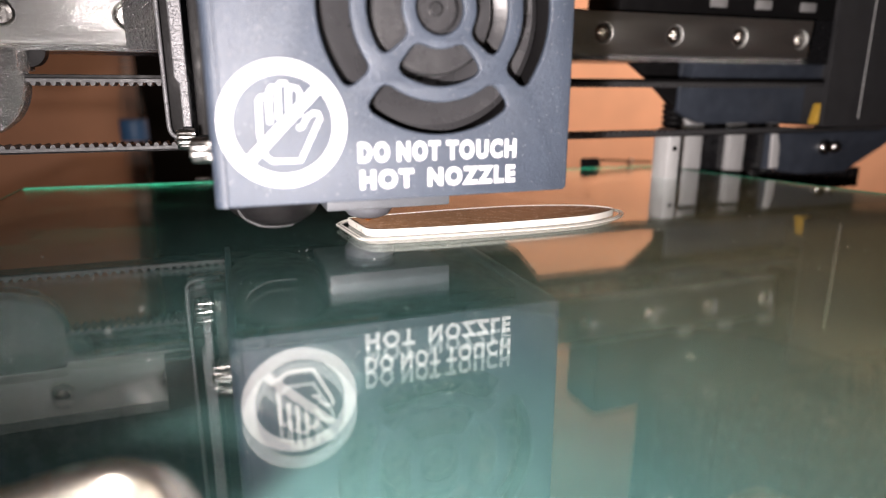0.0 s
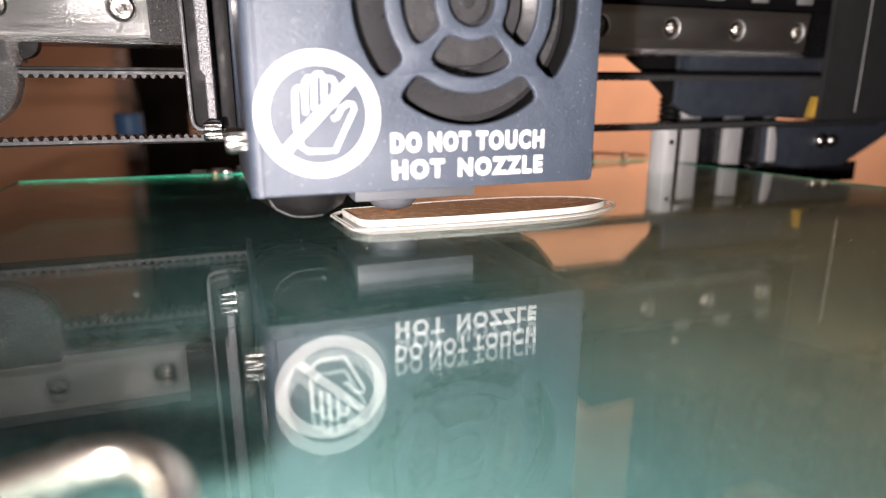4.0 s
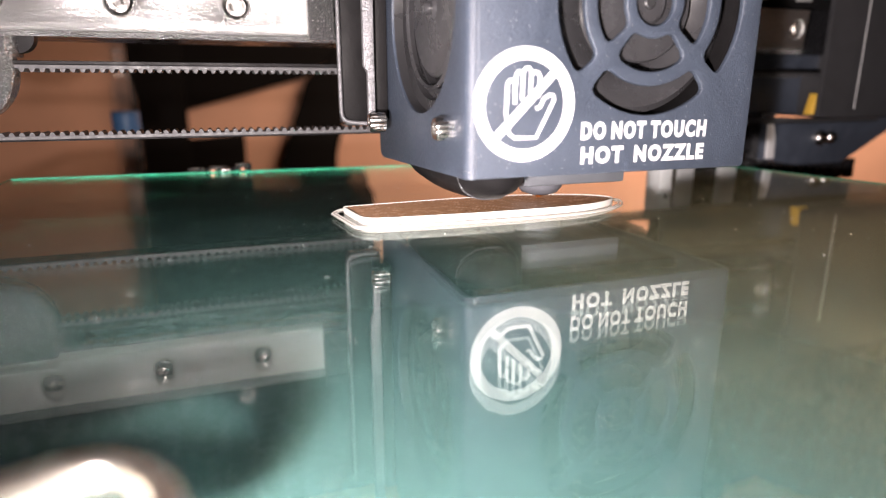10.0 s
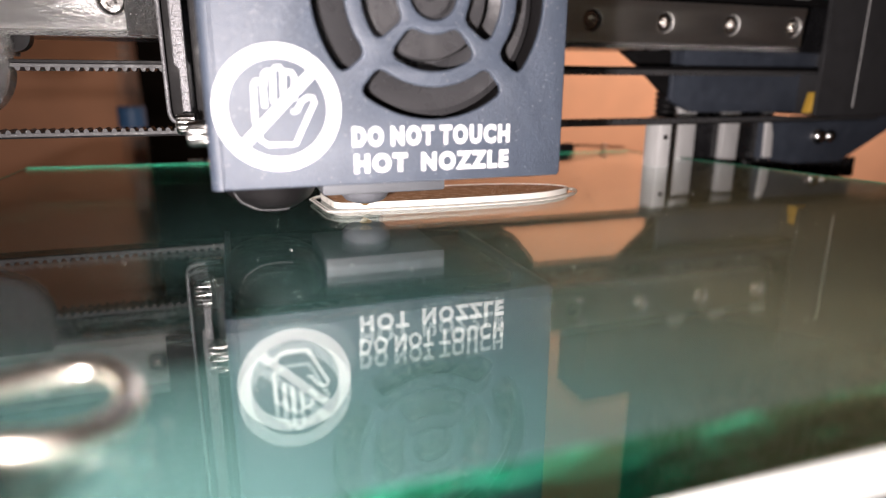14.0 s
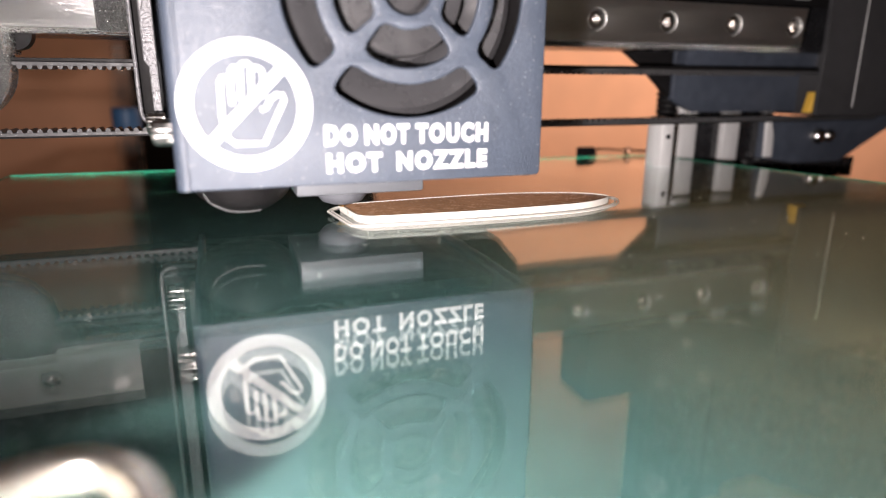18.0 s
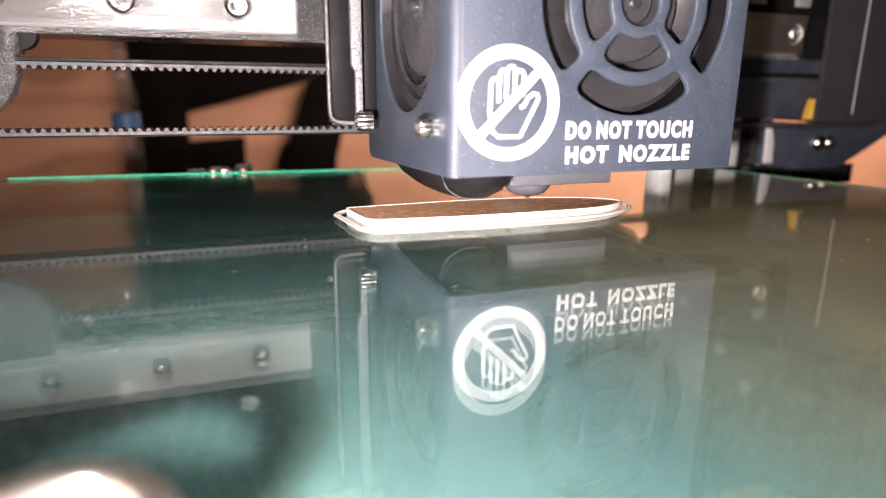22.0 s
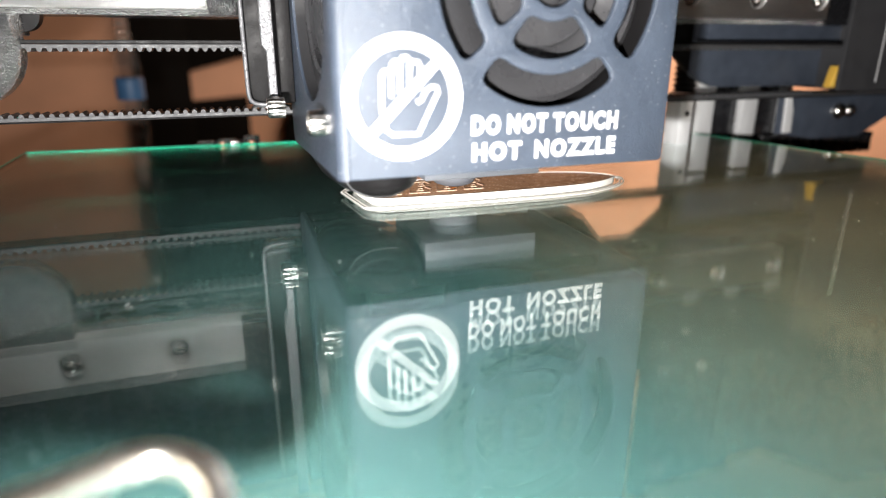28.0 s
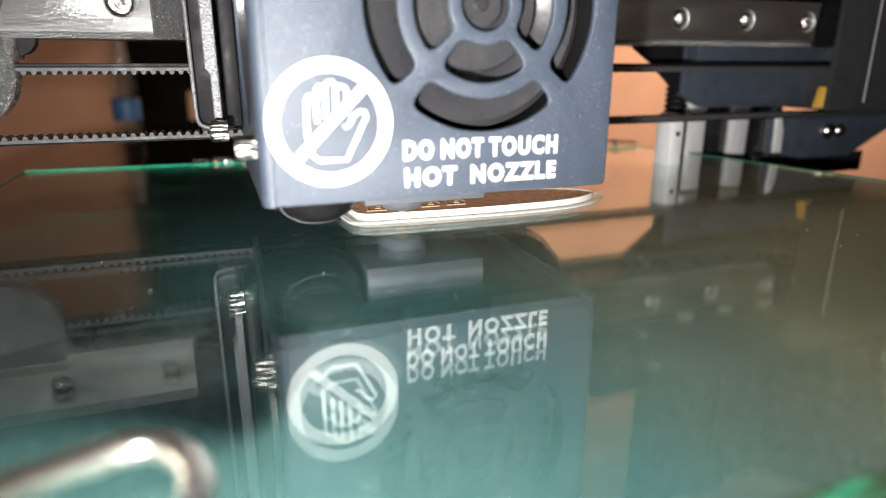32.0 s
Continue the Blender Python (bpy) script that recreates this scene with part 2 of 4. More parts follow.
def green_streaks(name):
    """Paints the light trapped along the cut edge of green glass: dark green with long wavy bright streaks."""
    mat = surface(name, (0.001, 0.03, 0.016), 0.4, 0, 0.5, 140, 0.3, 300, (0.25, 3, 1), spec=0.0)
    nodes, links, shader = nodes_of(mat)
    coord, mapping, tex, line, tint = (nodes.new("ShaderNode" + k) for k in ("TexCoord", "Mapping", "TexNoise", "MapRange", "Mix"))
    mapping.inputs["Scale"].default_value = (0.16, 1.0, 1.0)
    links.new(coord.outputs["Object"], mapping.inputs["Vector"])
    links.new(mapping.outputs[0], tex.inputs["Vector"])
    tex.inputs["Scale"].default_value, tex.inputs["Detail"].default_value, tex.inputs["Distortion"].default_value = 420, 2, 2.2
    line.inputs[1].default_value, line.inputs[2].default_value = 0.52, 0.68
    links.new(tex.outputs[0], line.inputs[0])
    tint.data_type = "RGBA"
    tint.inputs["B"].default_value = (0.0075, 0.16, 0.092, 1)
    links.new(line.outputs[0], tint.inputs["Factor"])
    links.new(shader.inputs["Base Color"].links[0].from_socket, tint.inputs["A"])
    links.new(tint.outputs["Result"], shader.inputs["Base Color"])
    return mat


M_COAT = powder_coat("navy_powder_coat", (0.05, 0.064, 0.09), 0.9)
M_WHITE = surface("white_print_ink", (0.8, 0.8, 0.8), 0.45, 0, 0.05, 800, 0.2, 2500)
M_BLACK = surface("black_plastic", (0.011, 0.0105, 0.011), 0.45, 0, 0.15, 300, 0.15, 1500, spec=0.12)
M_FAN = surface("dark_grey_fan_plastic", (0.042, 0.042, 0.045), 0.3, 0, 0.03, 200, 0.05, 1500, spec=0.85)
M_FAN_DARK = surface("black_fan_plastic", (0.028, 0.028, 0.03), 0.35, 0, 0.05, 200, 0.05, 1500)
M_ANOD = surface("black_anodised_metal", (0.018, 0.018, 0.02), 0.26, 0.0, 0.2, 250, 0.04, 900, (1, 1, 1), spec=0.5)
M_SATIN = surface("satin_black_paint", (0.042, 0.042, 0.045), 0.42, 0.0, 0.2, 250, 0.08, 900)
M_NAVY = surface("dark_blue_painted_metal", (0.058, 0.07, 0.094), 0.4, 0.0, 0.25, 300, 0.2, 1500)
M_STEEL = rail_steel("scratched_rail_steel")
M_CAST = surface("grey_cast_metal", (0.62, 0.62, 0.62), 0.17, 0.9, 0.25, 2000, 0.95, 2000, depth=0.002)
M_GREYPAINT = surface("grey_textured_paint", (0.2, 0.2, 0.21), 0.34, 0.3, 0.25, 900, 0.6, 1800, depth=0.0005)
M_CHROME = surface("bright_steel", (0.85, 0.83, 0.8), 0.2, 1.0, 0.1, 500, 0.1, 1500)
# steel wire with the terracotta wall's reflection painted in as a copper tint
M_TINTED_WIRE = surface("wall_tinted_steel", (0.7, 0.4, 0.27), 0.36, 1.0, 0.1, 500, 0.1)
M_RUBBER = surface("black_rubber", (0.06, 0.06, 0.063), 0.5, 0, 0.25, 600, 0.3, 2500)
M_SILVER = surface("milled_aluminium", (0.8, 0.8, 0.8), 0.5, 0.15, 0.2, 300, 0.4, 900, (1, 1, 0.2))
M_NUT = surface("dull_nut_steel", (0.42, 0.42, 0.42), 0.5, 0.2, 0.2, 300, 0.3, 900)
M_YELLOW = surface("yellow_plastic", (0.7, 0.42, 0.06), 0.4, 0, 0.2, 400, 0.1)
M_SOCK = surface("grey_silicone", (0.1, 0.105, 0.12), 0.6, 0, 0.1, 500, 0.2, 2000)
M_GREYBLOCK = surface("grey_heater_cover", (0.1, 0.107, 0.12), 0.55, 0.1, 0.12, 400, 0.2, 1800)
M_BRASS = surface("brass", (0.7, 0.42, 0.16), 0.3, 1.0, 0.15, 500, 0.1)
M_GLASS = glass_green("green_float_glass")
M_BED = surface("teal_bed_surface", (0.0225, 0.047, 0.0445), 0.06, 0, 0.1, 60, 0, None, spec=0.22, rough_spread=0.02)
M_EDGE = surface("frosted_glass_edge", (0.86, 0.9, 0.87), 0.5, 0, 0.05, 500, 0.3, 1500)
M_EDGE_GREEN = green_streaks("green_glass_edge")
M_FILAMENT = surface("white_filament", (0.85, 0.82, 0.76), 0.35, 0, 0.06, 500, 0.15, 2500)
M_WALL = surface("terracotta_wall", (0.76, 0.39, 0.245), 0.85, 0, 0.12, 25, 0.2, 200)
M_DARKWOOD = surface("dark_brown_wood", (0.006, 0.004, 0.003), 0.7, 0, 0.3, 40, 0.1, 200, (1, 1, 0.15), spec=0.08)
# white filament on top: its shade and the wall's reflection painted as browns
M_BROWN_DARK = surface("shaded_white_filament", (0.12, 0.056, 0.03), 0.35, 0, 0.12, 500, 0.15, 2500)
M_BROWN = surface("wall_reflecting_filament", (0.46, 0.26, 0.15), 0.24, 0, 0.12, 500, 0.15, 2500)
M_RELIEF = surface("fresh_filament_bars", (0.58, 0.4, 0.28), 0.2, 0, 0.12, 500, 0.15, 2500)
M_TABLE = surface("dark_table_wood", (0.05, 0.035, 0.025), 0.5, 0, 0.3, 40, 0.2, 200, (0.2, 1, 1))
M_PET = surface("clear_bottle_plastic", (0.6, 0.5, 0.44), 0.1, 0, 0.03, 60, 0.3, 90)
nodes_of(M_PET)[2].inputs["Alpha"].default_value = 0.06
M_PETRING = surface("moulded_bottle_ring", (0.75, 0.6, 0.5), 0.12, 0.6, 0.05, 100)
M_BLUE = surface("blue_bottle_label", (0.06, 0.15, 0.3), 0.5, 0, 0.25, 80)
M_CEIL = surface("grey_ceiling_paint", (0.35, 0.35, 0.34), 0.9, 0, 0.05, 20, 0.1, 200)
M_DUST = surface("white_dust", (0.8, 0.8, 0.78), 0.6, 0, 0.1, 500)
M_CLIP = surface("satin_clip_steel", (0.88, 0.84, 0.75), 0.26, 1.0, 0.05, 300, 0.05, 900, rough_spread=0.03)
# bright green paints the glow of light piped to the glass edges
M_GLOW_EDGE = surface("painted_edge_glow", (0.04, 0.85, 0.5), 0.5, 0, 0.2, 300)
M_GREYWALL = surface("dim_grey_wall_paint", (0.18, 0.2, 0.21), 0.9, 0, 0.1, 25, 0.1, 200)
M_EDGE_SIDE = surface("green_side_edge", (0.01, 0.2, 0.12), 0.5, 0, 0.3, 200)


# ---- mesh helpers ----
def finish(bm, name, material, parent=None, label="", smooth=False):
    bm.transform(Matrix.Scale(MM, 4))
    mesh = bpy.data.meshes.new(name)
    bm.to_mesh(mesh)
    bm.free()
    mesh.materials.append(material)
    if smooth:
        mesh.shade_smooth()
        mesh.set_sharp_from_angle(angle=radians(38))
    ob = new(name, mesh)
    if parent:
        ob.parent = parent
    if label:
        ob["label"] = label
    return ob


def part(name, bm, material, parent, label="", smooth=True):
    return finish(bm, name, material, parent, label, smooth)


def thing(name, label, category, group="", kind=""):
    return tagged(new(name), label, category, group, kind)


def box(bm, x0, x1, y0, y1, z0, z1, bevel=0.0, segs=2):
    made = bmesh.ops.create_cube(bm, size=1)["verts"]
    for v in made:
        v.co = Vector(((x0 + x1) / 2 + v.co.x * (x1 - x0), (y0 + y1) / 2 + v.co.y * (y1 - y0), (z0 + z1) / 2 + v.co.z * (z1 - z0)))
    if bevel:
        edges = list({e for v in made for e in v.link_edges})
        bmesh.ops.bevel(bm, geom=edges, offset=bevel, segments=segs, affect="EDGES", profile=0.5)
    return bm


def cyl(bm, centre, axis, r, h, segs=32, r2=None):
    turn = {"x": Matrix.Rotation(radians(90), 4, "Y"), "y": Matrix.Rotation(radians(90), 4, "X"), "z": Matrix.Identity(4)}[axis]
    bmesh.ops.create_cone(bm, cap_ends=True, segments=segs, radius1=r, radius2=r if r2 is None else r2, depth=h, matrix=Matrix.Translation(centre) @ turn)
    return bm


def lathe(bm, outline, centre, axis="z", segs=40, caps=True):
    """Turns (radius, height) pairs round an axis through centre."""
    rings = []
    for r, h in outline:
        ring = []
        for i in range(segs):
            a = 2 * math.pi * i / segs
            c, s = r * math.cos(a), r * math.sin(a)
            p = {"z": (c, s, h), "y": (c, -h, s), "x": (h, c, s)}[axis]
            ring.append(bm.verts.new(Vector(centre) + Vector(p)))
        rings.append(ring)
    for a, b in zip(rings, rings[1:]):
        for i in range(segs):
            bm.faces.new((a[i], a[(i + 1) % segs], b[(i + 1) % segs], b[i]))
    caps = caps and outline[0] != outline[-1]
    if caps and outline[0][0] > 0.001:
        bm.faces.new(list(reversed(rings[0])))
    if caps and outline[-1][0] > 0.001:
        bm.faces.new(rings[-1])
    bmesh.ops.remove_doubles(bm, verts=bm.verts, dist=0.0005)
    bmesh.ops.recalc_face_normals(bm, faces=bm.faces)
    return bm


def from_curve(curve, into=None, m=Matrix.Identity(4)):
    """Takes a curve's mesh into a bmesh."""
    ob = bpy.data.objects.new("shape", curve)
    scene.collection.objects.link(ob)
    mesh = bpy.data.meshes.new_from_object(ob.evaluated_get(bpy.context.evaluated_depsgraph_get()))
    bpy.data.objects.remove(ob)
    bpy.data.curves.remove(curve)
    mesh.transform(m)
    bm = into or bmesh.new()
    bm.from_mesh(mesh)
    bmesh.ops.remove_doubles(bm, verts=bm.verts, dist=0.002)
    bpy.data.meshes.remove(mesh)
    return bm


def sheet(outlines, thick, bevel=0.0, m=Matrix.Identity(4), into=None, segs=2):
    """A plate from closed outlines in its own plane; inner outlines are holes."""
    curve = bpy.data.curves.new("shape", "CURVE")
    curve.dimensions, curve.fill_mode = "2D", "BOTH"
    curve.extrude, curve.bevel_depth, curve.bevel_resolution = thick / 2, bevel, segs
    if bevel:
        curve.extrude = max(0.0, thick / 2 - bevel)
        curve.offset = -bevel
    for pts in outlines:
        spline = curve.splines.new("POLY")
        spline.points.add(len(pts) - 1)
        for p, (x, y) in zip(spline.points, pts):
            p.co = (x, y, 0, 1)
        spline.use_cyclic_u = True
    return from_curve(curve, into, m)


def tube(points, r, into=None, res=4, closed=False, smooth_path=True):
    curve = bpy.data.curves.new("shape", "CURVE")
    curve.dimensions, curve.bevel_depth, curve.bevel_resolution, curve.use_fill_caps = "3D", r, res, True
    spline = curve.splines.new("NURBS" if smooth_path else "POLY")
    spline.points.add(len(points) - 1)
    for p, co in zip(spline.points, points):
        p.co = (*co, 1)
    spline.use_cyclic_u = closed
    if smooth_path:
        spline.order_u, spline.use_endpoint_u, spline.resolution_u = 3, True, 8
    return from_curve(curve, into)


def front(y):
    """The plane of a front face: outline x, y becomes X, Z; its thickness runs along Y round y."""
    return Matrix.Translation((0, y, 0)) @ Matrix.Rotation(radians(90), 4, "X")


def side(x):
    """The plane of a side face: outline x, y becomes Y, Z."""
    return Matrix.Translation((x, 0, 0)) @ Matrix(((0, 0, 1, 0), (1, 0, 0, 0), (0, 1, 0, 0), (0, 0, 0, 1)))


def ring_slot(cx, cz, r0, r1, mid, half, corner=1.3, n=12):
    """A curved slot with rounded corners, its middle at the angle mid, in degrees."""
    pts = []

    def at(r, a):
        pts.append((cx + r * math.cos(radians(a)), cz + r * math.sin(radians(a))))

    c0, c1 = math.degrees(corner / r0), math.degrees(corner / r1)
    for i in range(n + 1):
        at(r1, mid - half + c1 + (2 * half - 2 * c1) * i / n)
    at(r1 - corner * 0.3, mid + half - c1 * 0.3)
    at(r1 - corner, mid + half)
    at(r0 + corner, mid + half)
    at(r0 + corner * 0.3, mid + half - c0 * 0.3)
    for i in range(n + 1):
        at(r0, mid + half - c0 - (2 * half - 2 * c0) * i / n)
    at(r0 + corner * 0.3, mid - half + c0 * 0.3)
    at(r0 + corner, mid - half)
    at(r1 - corner, mid - half)
    at(r1 - corner * 0.3, mid - half + c1 * 0.3)
    return pts


def circle(cx, cz, r, n=48):
    return [(cx + r * math.cos(2 * math.pi * i / n), cz + r * math.sin(2 * math.pi * i / n)) for i in range(n)]


def round_rect(x0, x1, z0, z1, r, n=6):
    pts = []
    for cx, cz, a0 in ((x1 - r, z1 - r, 0), (x0 + r, z1 - r, 90), (x0 + r, z0 + r, 180), (x1 - r, z0 + r, 270)):
        for i in range(n + 1):
            a = radians(a0 + 90 * i / n)
            pts.append((cx + r * math.cos(a), cz + r * math.sin(a)))
    return pts


def ribbon(pts, half):
    """The outline of a drawn line of that half width."""
    left, right = [], []
    for i, p in enumerate(pts):
        a, b = Vector(pts[max(0, i - 1)]), Vector(pts[min(len(pts) - 1, i + 1)])
        way = (b - a).normalized()
        left.append((p[0] - way.y * half, p[1] + way.x * half))
        right.append((p[0] + way.y * half, p[1] - way.x * half))
    return left + right[::-1]


def socket_screw(name, parent, centre, axis, r, h, material=M_CHROME):
    """A cap screw with a recessed hex and a knurled rim; axis points out of the head."""
    bm = bmesh.new()
    sign = -1 if axis.startswith("-") else 1
    ax = axis[-1]
    outline = [(0.0, -h * 0.15), (r * 0.5, -h * 0.15), (r * 0.52, h * 0.5), (r * 0.86, h * 0.5), (r, h * 0.36), (r, -h * 0.5), (0, -h * 0.5)]
    lathe(bm, outline, (0, 0, 0), "z", 36)
    for v in bm.verts:
        if math.hypot(v.co.x, v.co.y) > r * 0.98:
            k = 1 - 0.09 * (round(math.atan2(v.co.y, v.co.x) / (2 * math.pi) * 36) % 2)
            v.co.x, v.co.y = v.co.x * k, v.co.y * k
    way = Vector({"x": (1, 0, 0), "y": (0, 1, 0), "z": (0, 0, 1)}[ax]) * sign
    bm.transform(Matrix.Translation(centre) @ way.to_track_quat("Z", "Y").to_matrix().to_4x4())
    return part(name, bm, material, parent)


# ---- the room behind ----
WALL_Y = 762
FLOOR_Z = -840
tagged(finish(box(bmesh.new(), -900, 1900, WALL_Y, WALL_Y + 60, FLOOR_Z, 1500), "wall_north", M_WALL), "terracotta painted wall behind the printer", "wall", kind="structure")
tagged(finish(box(bmesh.new(), -960, -900, -900, WALL_Y, FLOOR_Z, 1500), "wall_west", M_GREYWALL), "plain dim grey side wall", "wall", kind="structure")
tagged(finish(box(bmesh.new(), 1900, 1960, -900, WALL_Y, FLOOR_Z, 1500), "wall_east", M_GREYWALL), "plain dim grey side wall", "wall", kind="structure")
tagged(finish(box(bmesh.new(), -960, 1960, -960, -900, FLOOR_Z, 1500), "wall_south", M_GREYWALL), "plain dim grey wall", "wall", kind="structure")
tagged(finish(box(bmesh.new(), -960, 1960, -960, WALL_Y + 60, 1500, 1540), "ceiling", M_CEIL), "plain grey ceiling", "ceiling", kind="structure")
tagged(finish(box(bmesh.new(), -960, 1960, -960, WALL_Y + 60, FLOOR_Z - 40, FLOOR_Z), "floor", M_TABLE), "dark wooden floor", "floor", kind="structure")
table = thing("table", "dark wooden table under the printer", "table")
part("table_top", box(bmesh.new(), -500, 700, -400, 440, -118, -90, 2), M_TABLE, table)
for x in (-480, 620):
    for y in (-380, 380):
        part("leg", box(bmesh.new(), x, x + 50, y, y + 50, FLOOR_Z, -118.5, 2), M_TABLE, table)


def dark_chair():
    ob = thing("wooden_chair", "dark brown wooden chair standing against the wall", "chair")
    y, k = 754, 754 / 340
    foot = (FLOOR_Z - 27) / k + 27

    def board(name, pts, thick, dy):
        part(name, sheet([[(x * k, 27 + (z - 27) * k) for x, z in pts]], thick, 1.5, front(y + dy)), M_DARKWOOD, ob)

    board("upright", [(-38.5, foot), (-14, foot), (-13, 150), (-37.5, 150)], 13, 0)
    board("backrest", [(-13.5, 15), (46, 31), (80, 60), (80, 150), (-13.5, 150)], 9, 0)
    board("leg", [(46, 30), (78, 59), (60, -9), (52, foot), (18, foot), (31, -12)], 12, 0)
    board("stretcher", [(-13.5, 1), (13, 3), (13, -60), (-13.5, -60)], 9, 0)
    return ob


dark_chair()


def bottle():
    ob = thing("water_bottle", "small plastic water bottle with a blue label", "bottle")
    c = (-48.4, 400, -90)
    bm = lathe(bmesh.new(), [(0, 0), (6.6, 0), (7.3, 3), (7.3, 106), (6.5, 114), (4.2, 126), (3.4, 130), (3.4, 142), (0, 142)], c, "z", 32)
    part("body", bm, M_PET, ob)
    for i in range(4):
        ring = [(c[0] + 3.7 * math.cos(a / 3.0), c[1] + 3.7 * math.sin(a / 3.0), c[2] + 121 + 4.2 * i + 0.1 * a) for a in range(18)]
        part("thread", tube(ring, 0.35, res=2), M_PETRING, ob, "shiny moulded neck thread")
    part("label", lathe(bmesh.new(), [(7.4, 90.5), (7.5, 91), (7.5, 102), (7.4, 102.5)], c, "z", 32), M_BLUE, ob, "blue paper label")
    return ob


bottle()


# ---- gantry: rail, beam and belts ----
RAIL_Y, RAIL_Z, HOLE_X = 163.7, 44.7, -18.65


def linear_rail():
    ob = thing("linear_rail", "scratched steel linear rail with countersunk screw holes", "rail")
    x0, x1 = HOLE_X - 8 * 25 - 12.5, HOLE_X + 8 * 25 + 4.5
    # the face alone is tilted 5 degrees down, added so it mirrors the flash brighter
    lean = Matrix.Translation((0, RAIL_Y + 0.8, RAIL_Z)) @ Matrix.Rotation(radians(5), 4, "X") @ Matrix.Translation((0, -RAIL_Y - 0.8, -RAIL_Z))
    holes = [circle(HOLE_X + 25 * k, RAIL_Z, 3.0, 28) for k in range(-8, 9)]
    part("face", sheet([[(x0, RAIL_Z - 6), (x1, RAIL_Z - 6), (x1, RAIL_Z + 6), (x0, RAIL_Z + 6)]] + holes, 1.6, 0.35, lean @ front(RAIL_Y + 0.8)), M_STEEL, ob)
    bm = box(bmesh.new(), x0, x1, RAIL_Y + 4.2, RAIL_Y + 8, RAIL_Z - 6, RAIL_Z + 6)
    box(bm, x0, x1, RAIL_Y + 1.6, RAIL_Y + 4.2, RAIL_Z + 4.2, RAIL_Z + 6)
    box(bm, x0, x1, RAIL_Y + 1.6, RAIL_Y + 4.2, RAIL_Z - 6, RAIL_Z - 4.2)
    part("core", bm, M_STEEL, ob)
    for k in range(-8, 9):
        socket_screw("screw", ob, (HOLE_X + 25 * k, RAIL_Y + 2.3, RAIL_Z), "-y", 2.6, 2.6)
    return ob


linear_rail()


def gantry_beam():
    ob = thing("gantry_beam", "black anodised aluminium crossbeam of the printer", "beam")
    bm = bmesh.new()
    outline = [(171.8, 37.4), (191.6, 37.4), (191.6, 52), (171.8, 52)]
    sheet([outline], 460, 0.3, side(0), bm)
    part("extrusion", bm, M_ANOD, ob)
    part("lip", box(bmesh.new(), -230, 190, 168.4, 171.7, 37.2, 38.6, 0.2), M_CAST, ob, "grey textured lower lip")
    part("upper_profile", box(bmesh.new(), -229, 95, 172.2, 191, 52.1, 98, 0.6), M_ANOD, ob)
    part("end_block", box(bmesh.new(), 117, 229, 172.2, 191, 52.1, 84, 0.6), M_BLACK, ob, "black end block")
    for x in (153.5, 172, 191.5):
        part("slot_nut", box(bmesh.new(), x - 3.2, x + 3.2, 170.9, 172.1, 54.4, 57.4, 0.3), M_NUT, ob, "bare metal slot nut")
    return ob


gantry_beam()


def belt(name, z, up, label):
    ob = thing(name, label, "belt", "drive belts")
    y = 169.5
    part("strand", box(bmesh.new(), -230, 230, y - 3, y + 3, z - 0.45, z + 0.45, 0.12, 1), M_RUBBER, ob)
    s = 1 if up else -1
    part("backing", box(bmesh.new(), -230, 230, y - 3.05, y + 3.05, z + 0.5 if not up else z - 0.8, z + 1.3 if not up else z - 0.5, 0.1, 1), M_BLACK, ob, "dark belt backing")

    def tooth(bm, x):
        a = [(x - 0.62, z + 0.4 * s), (x - 0.42, z + 1.0 * s), (x - 0.15, z + 1.2 * s), (x + 0.15, z + 1.2 * s), (x + 0.42, z + 1.0 * s), (x + 0.62, z + 0.4 * s)]
        fr = [bm.verts.new((px, y - 2.95, pz)) for px, pz in a]
        bk = [bm.verts.new((px, y + 2.95, pz)) for px, pz in a]
        for j in range(5):
            bm.faces.new((fr[j], fr[j + 1], bk[j + 1], bk[j]))
        bm.faces.new(fr)
        bm.faces.new(bk)
        bmesh.ops.recalc_face_normals(bm, faces=bm.faces)
        return bm

    first = part("tooth", tooth(bmesh.new(), 0), M_RUBBER, ob, smooth=False)
    for i in range(-29, 95):
        one = first if i == 0 else new("tooth", first.data)
        one.parent = ob
        one.location = (i * 2.0 * MM, 0, 0)
    return ob


belt("upper_belt", 30.6, False, "black toothed rubber drive belt with teeth facing down")
belt("lower_belt", 14.9, True, "black toothed rubber drive belt with teeth facing up")


def idler_end():
    ob = thing("belt_tensioner", "grey cast metal belt tensioner at the beam end", "bracket")
    part("wheel", lathe(bmesh.new(), [(0, -3), (11.6, -3), (12, -2.6), (12, 2.6), (11.6, 3), (0, 3)], (-53.2, 168, 30.0), "y", 48), M_CAST, ob)
    part("block", box(bmesh.new(), -90, -41.2, 162, 176, 32.6, 37.6, 0.5), M_CAST, ob)
    part("pulley", lathe(bmesh.new(), [(0, -2), (3.4, -2), (3.8, -1.6), (3.8, 2), (0, 2)], (-41.6, 174, 37.4), "y", 32), M_BLACK, ob, "dark idler pulley")
    return ob


idler_end()


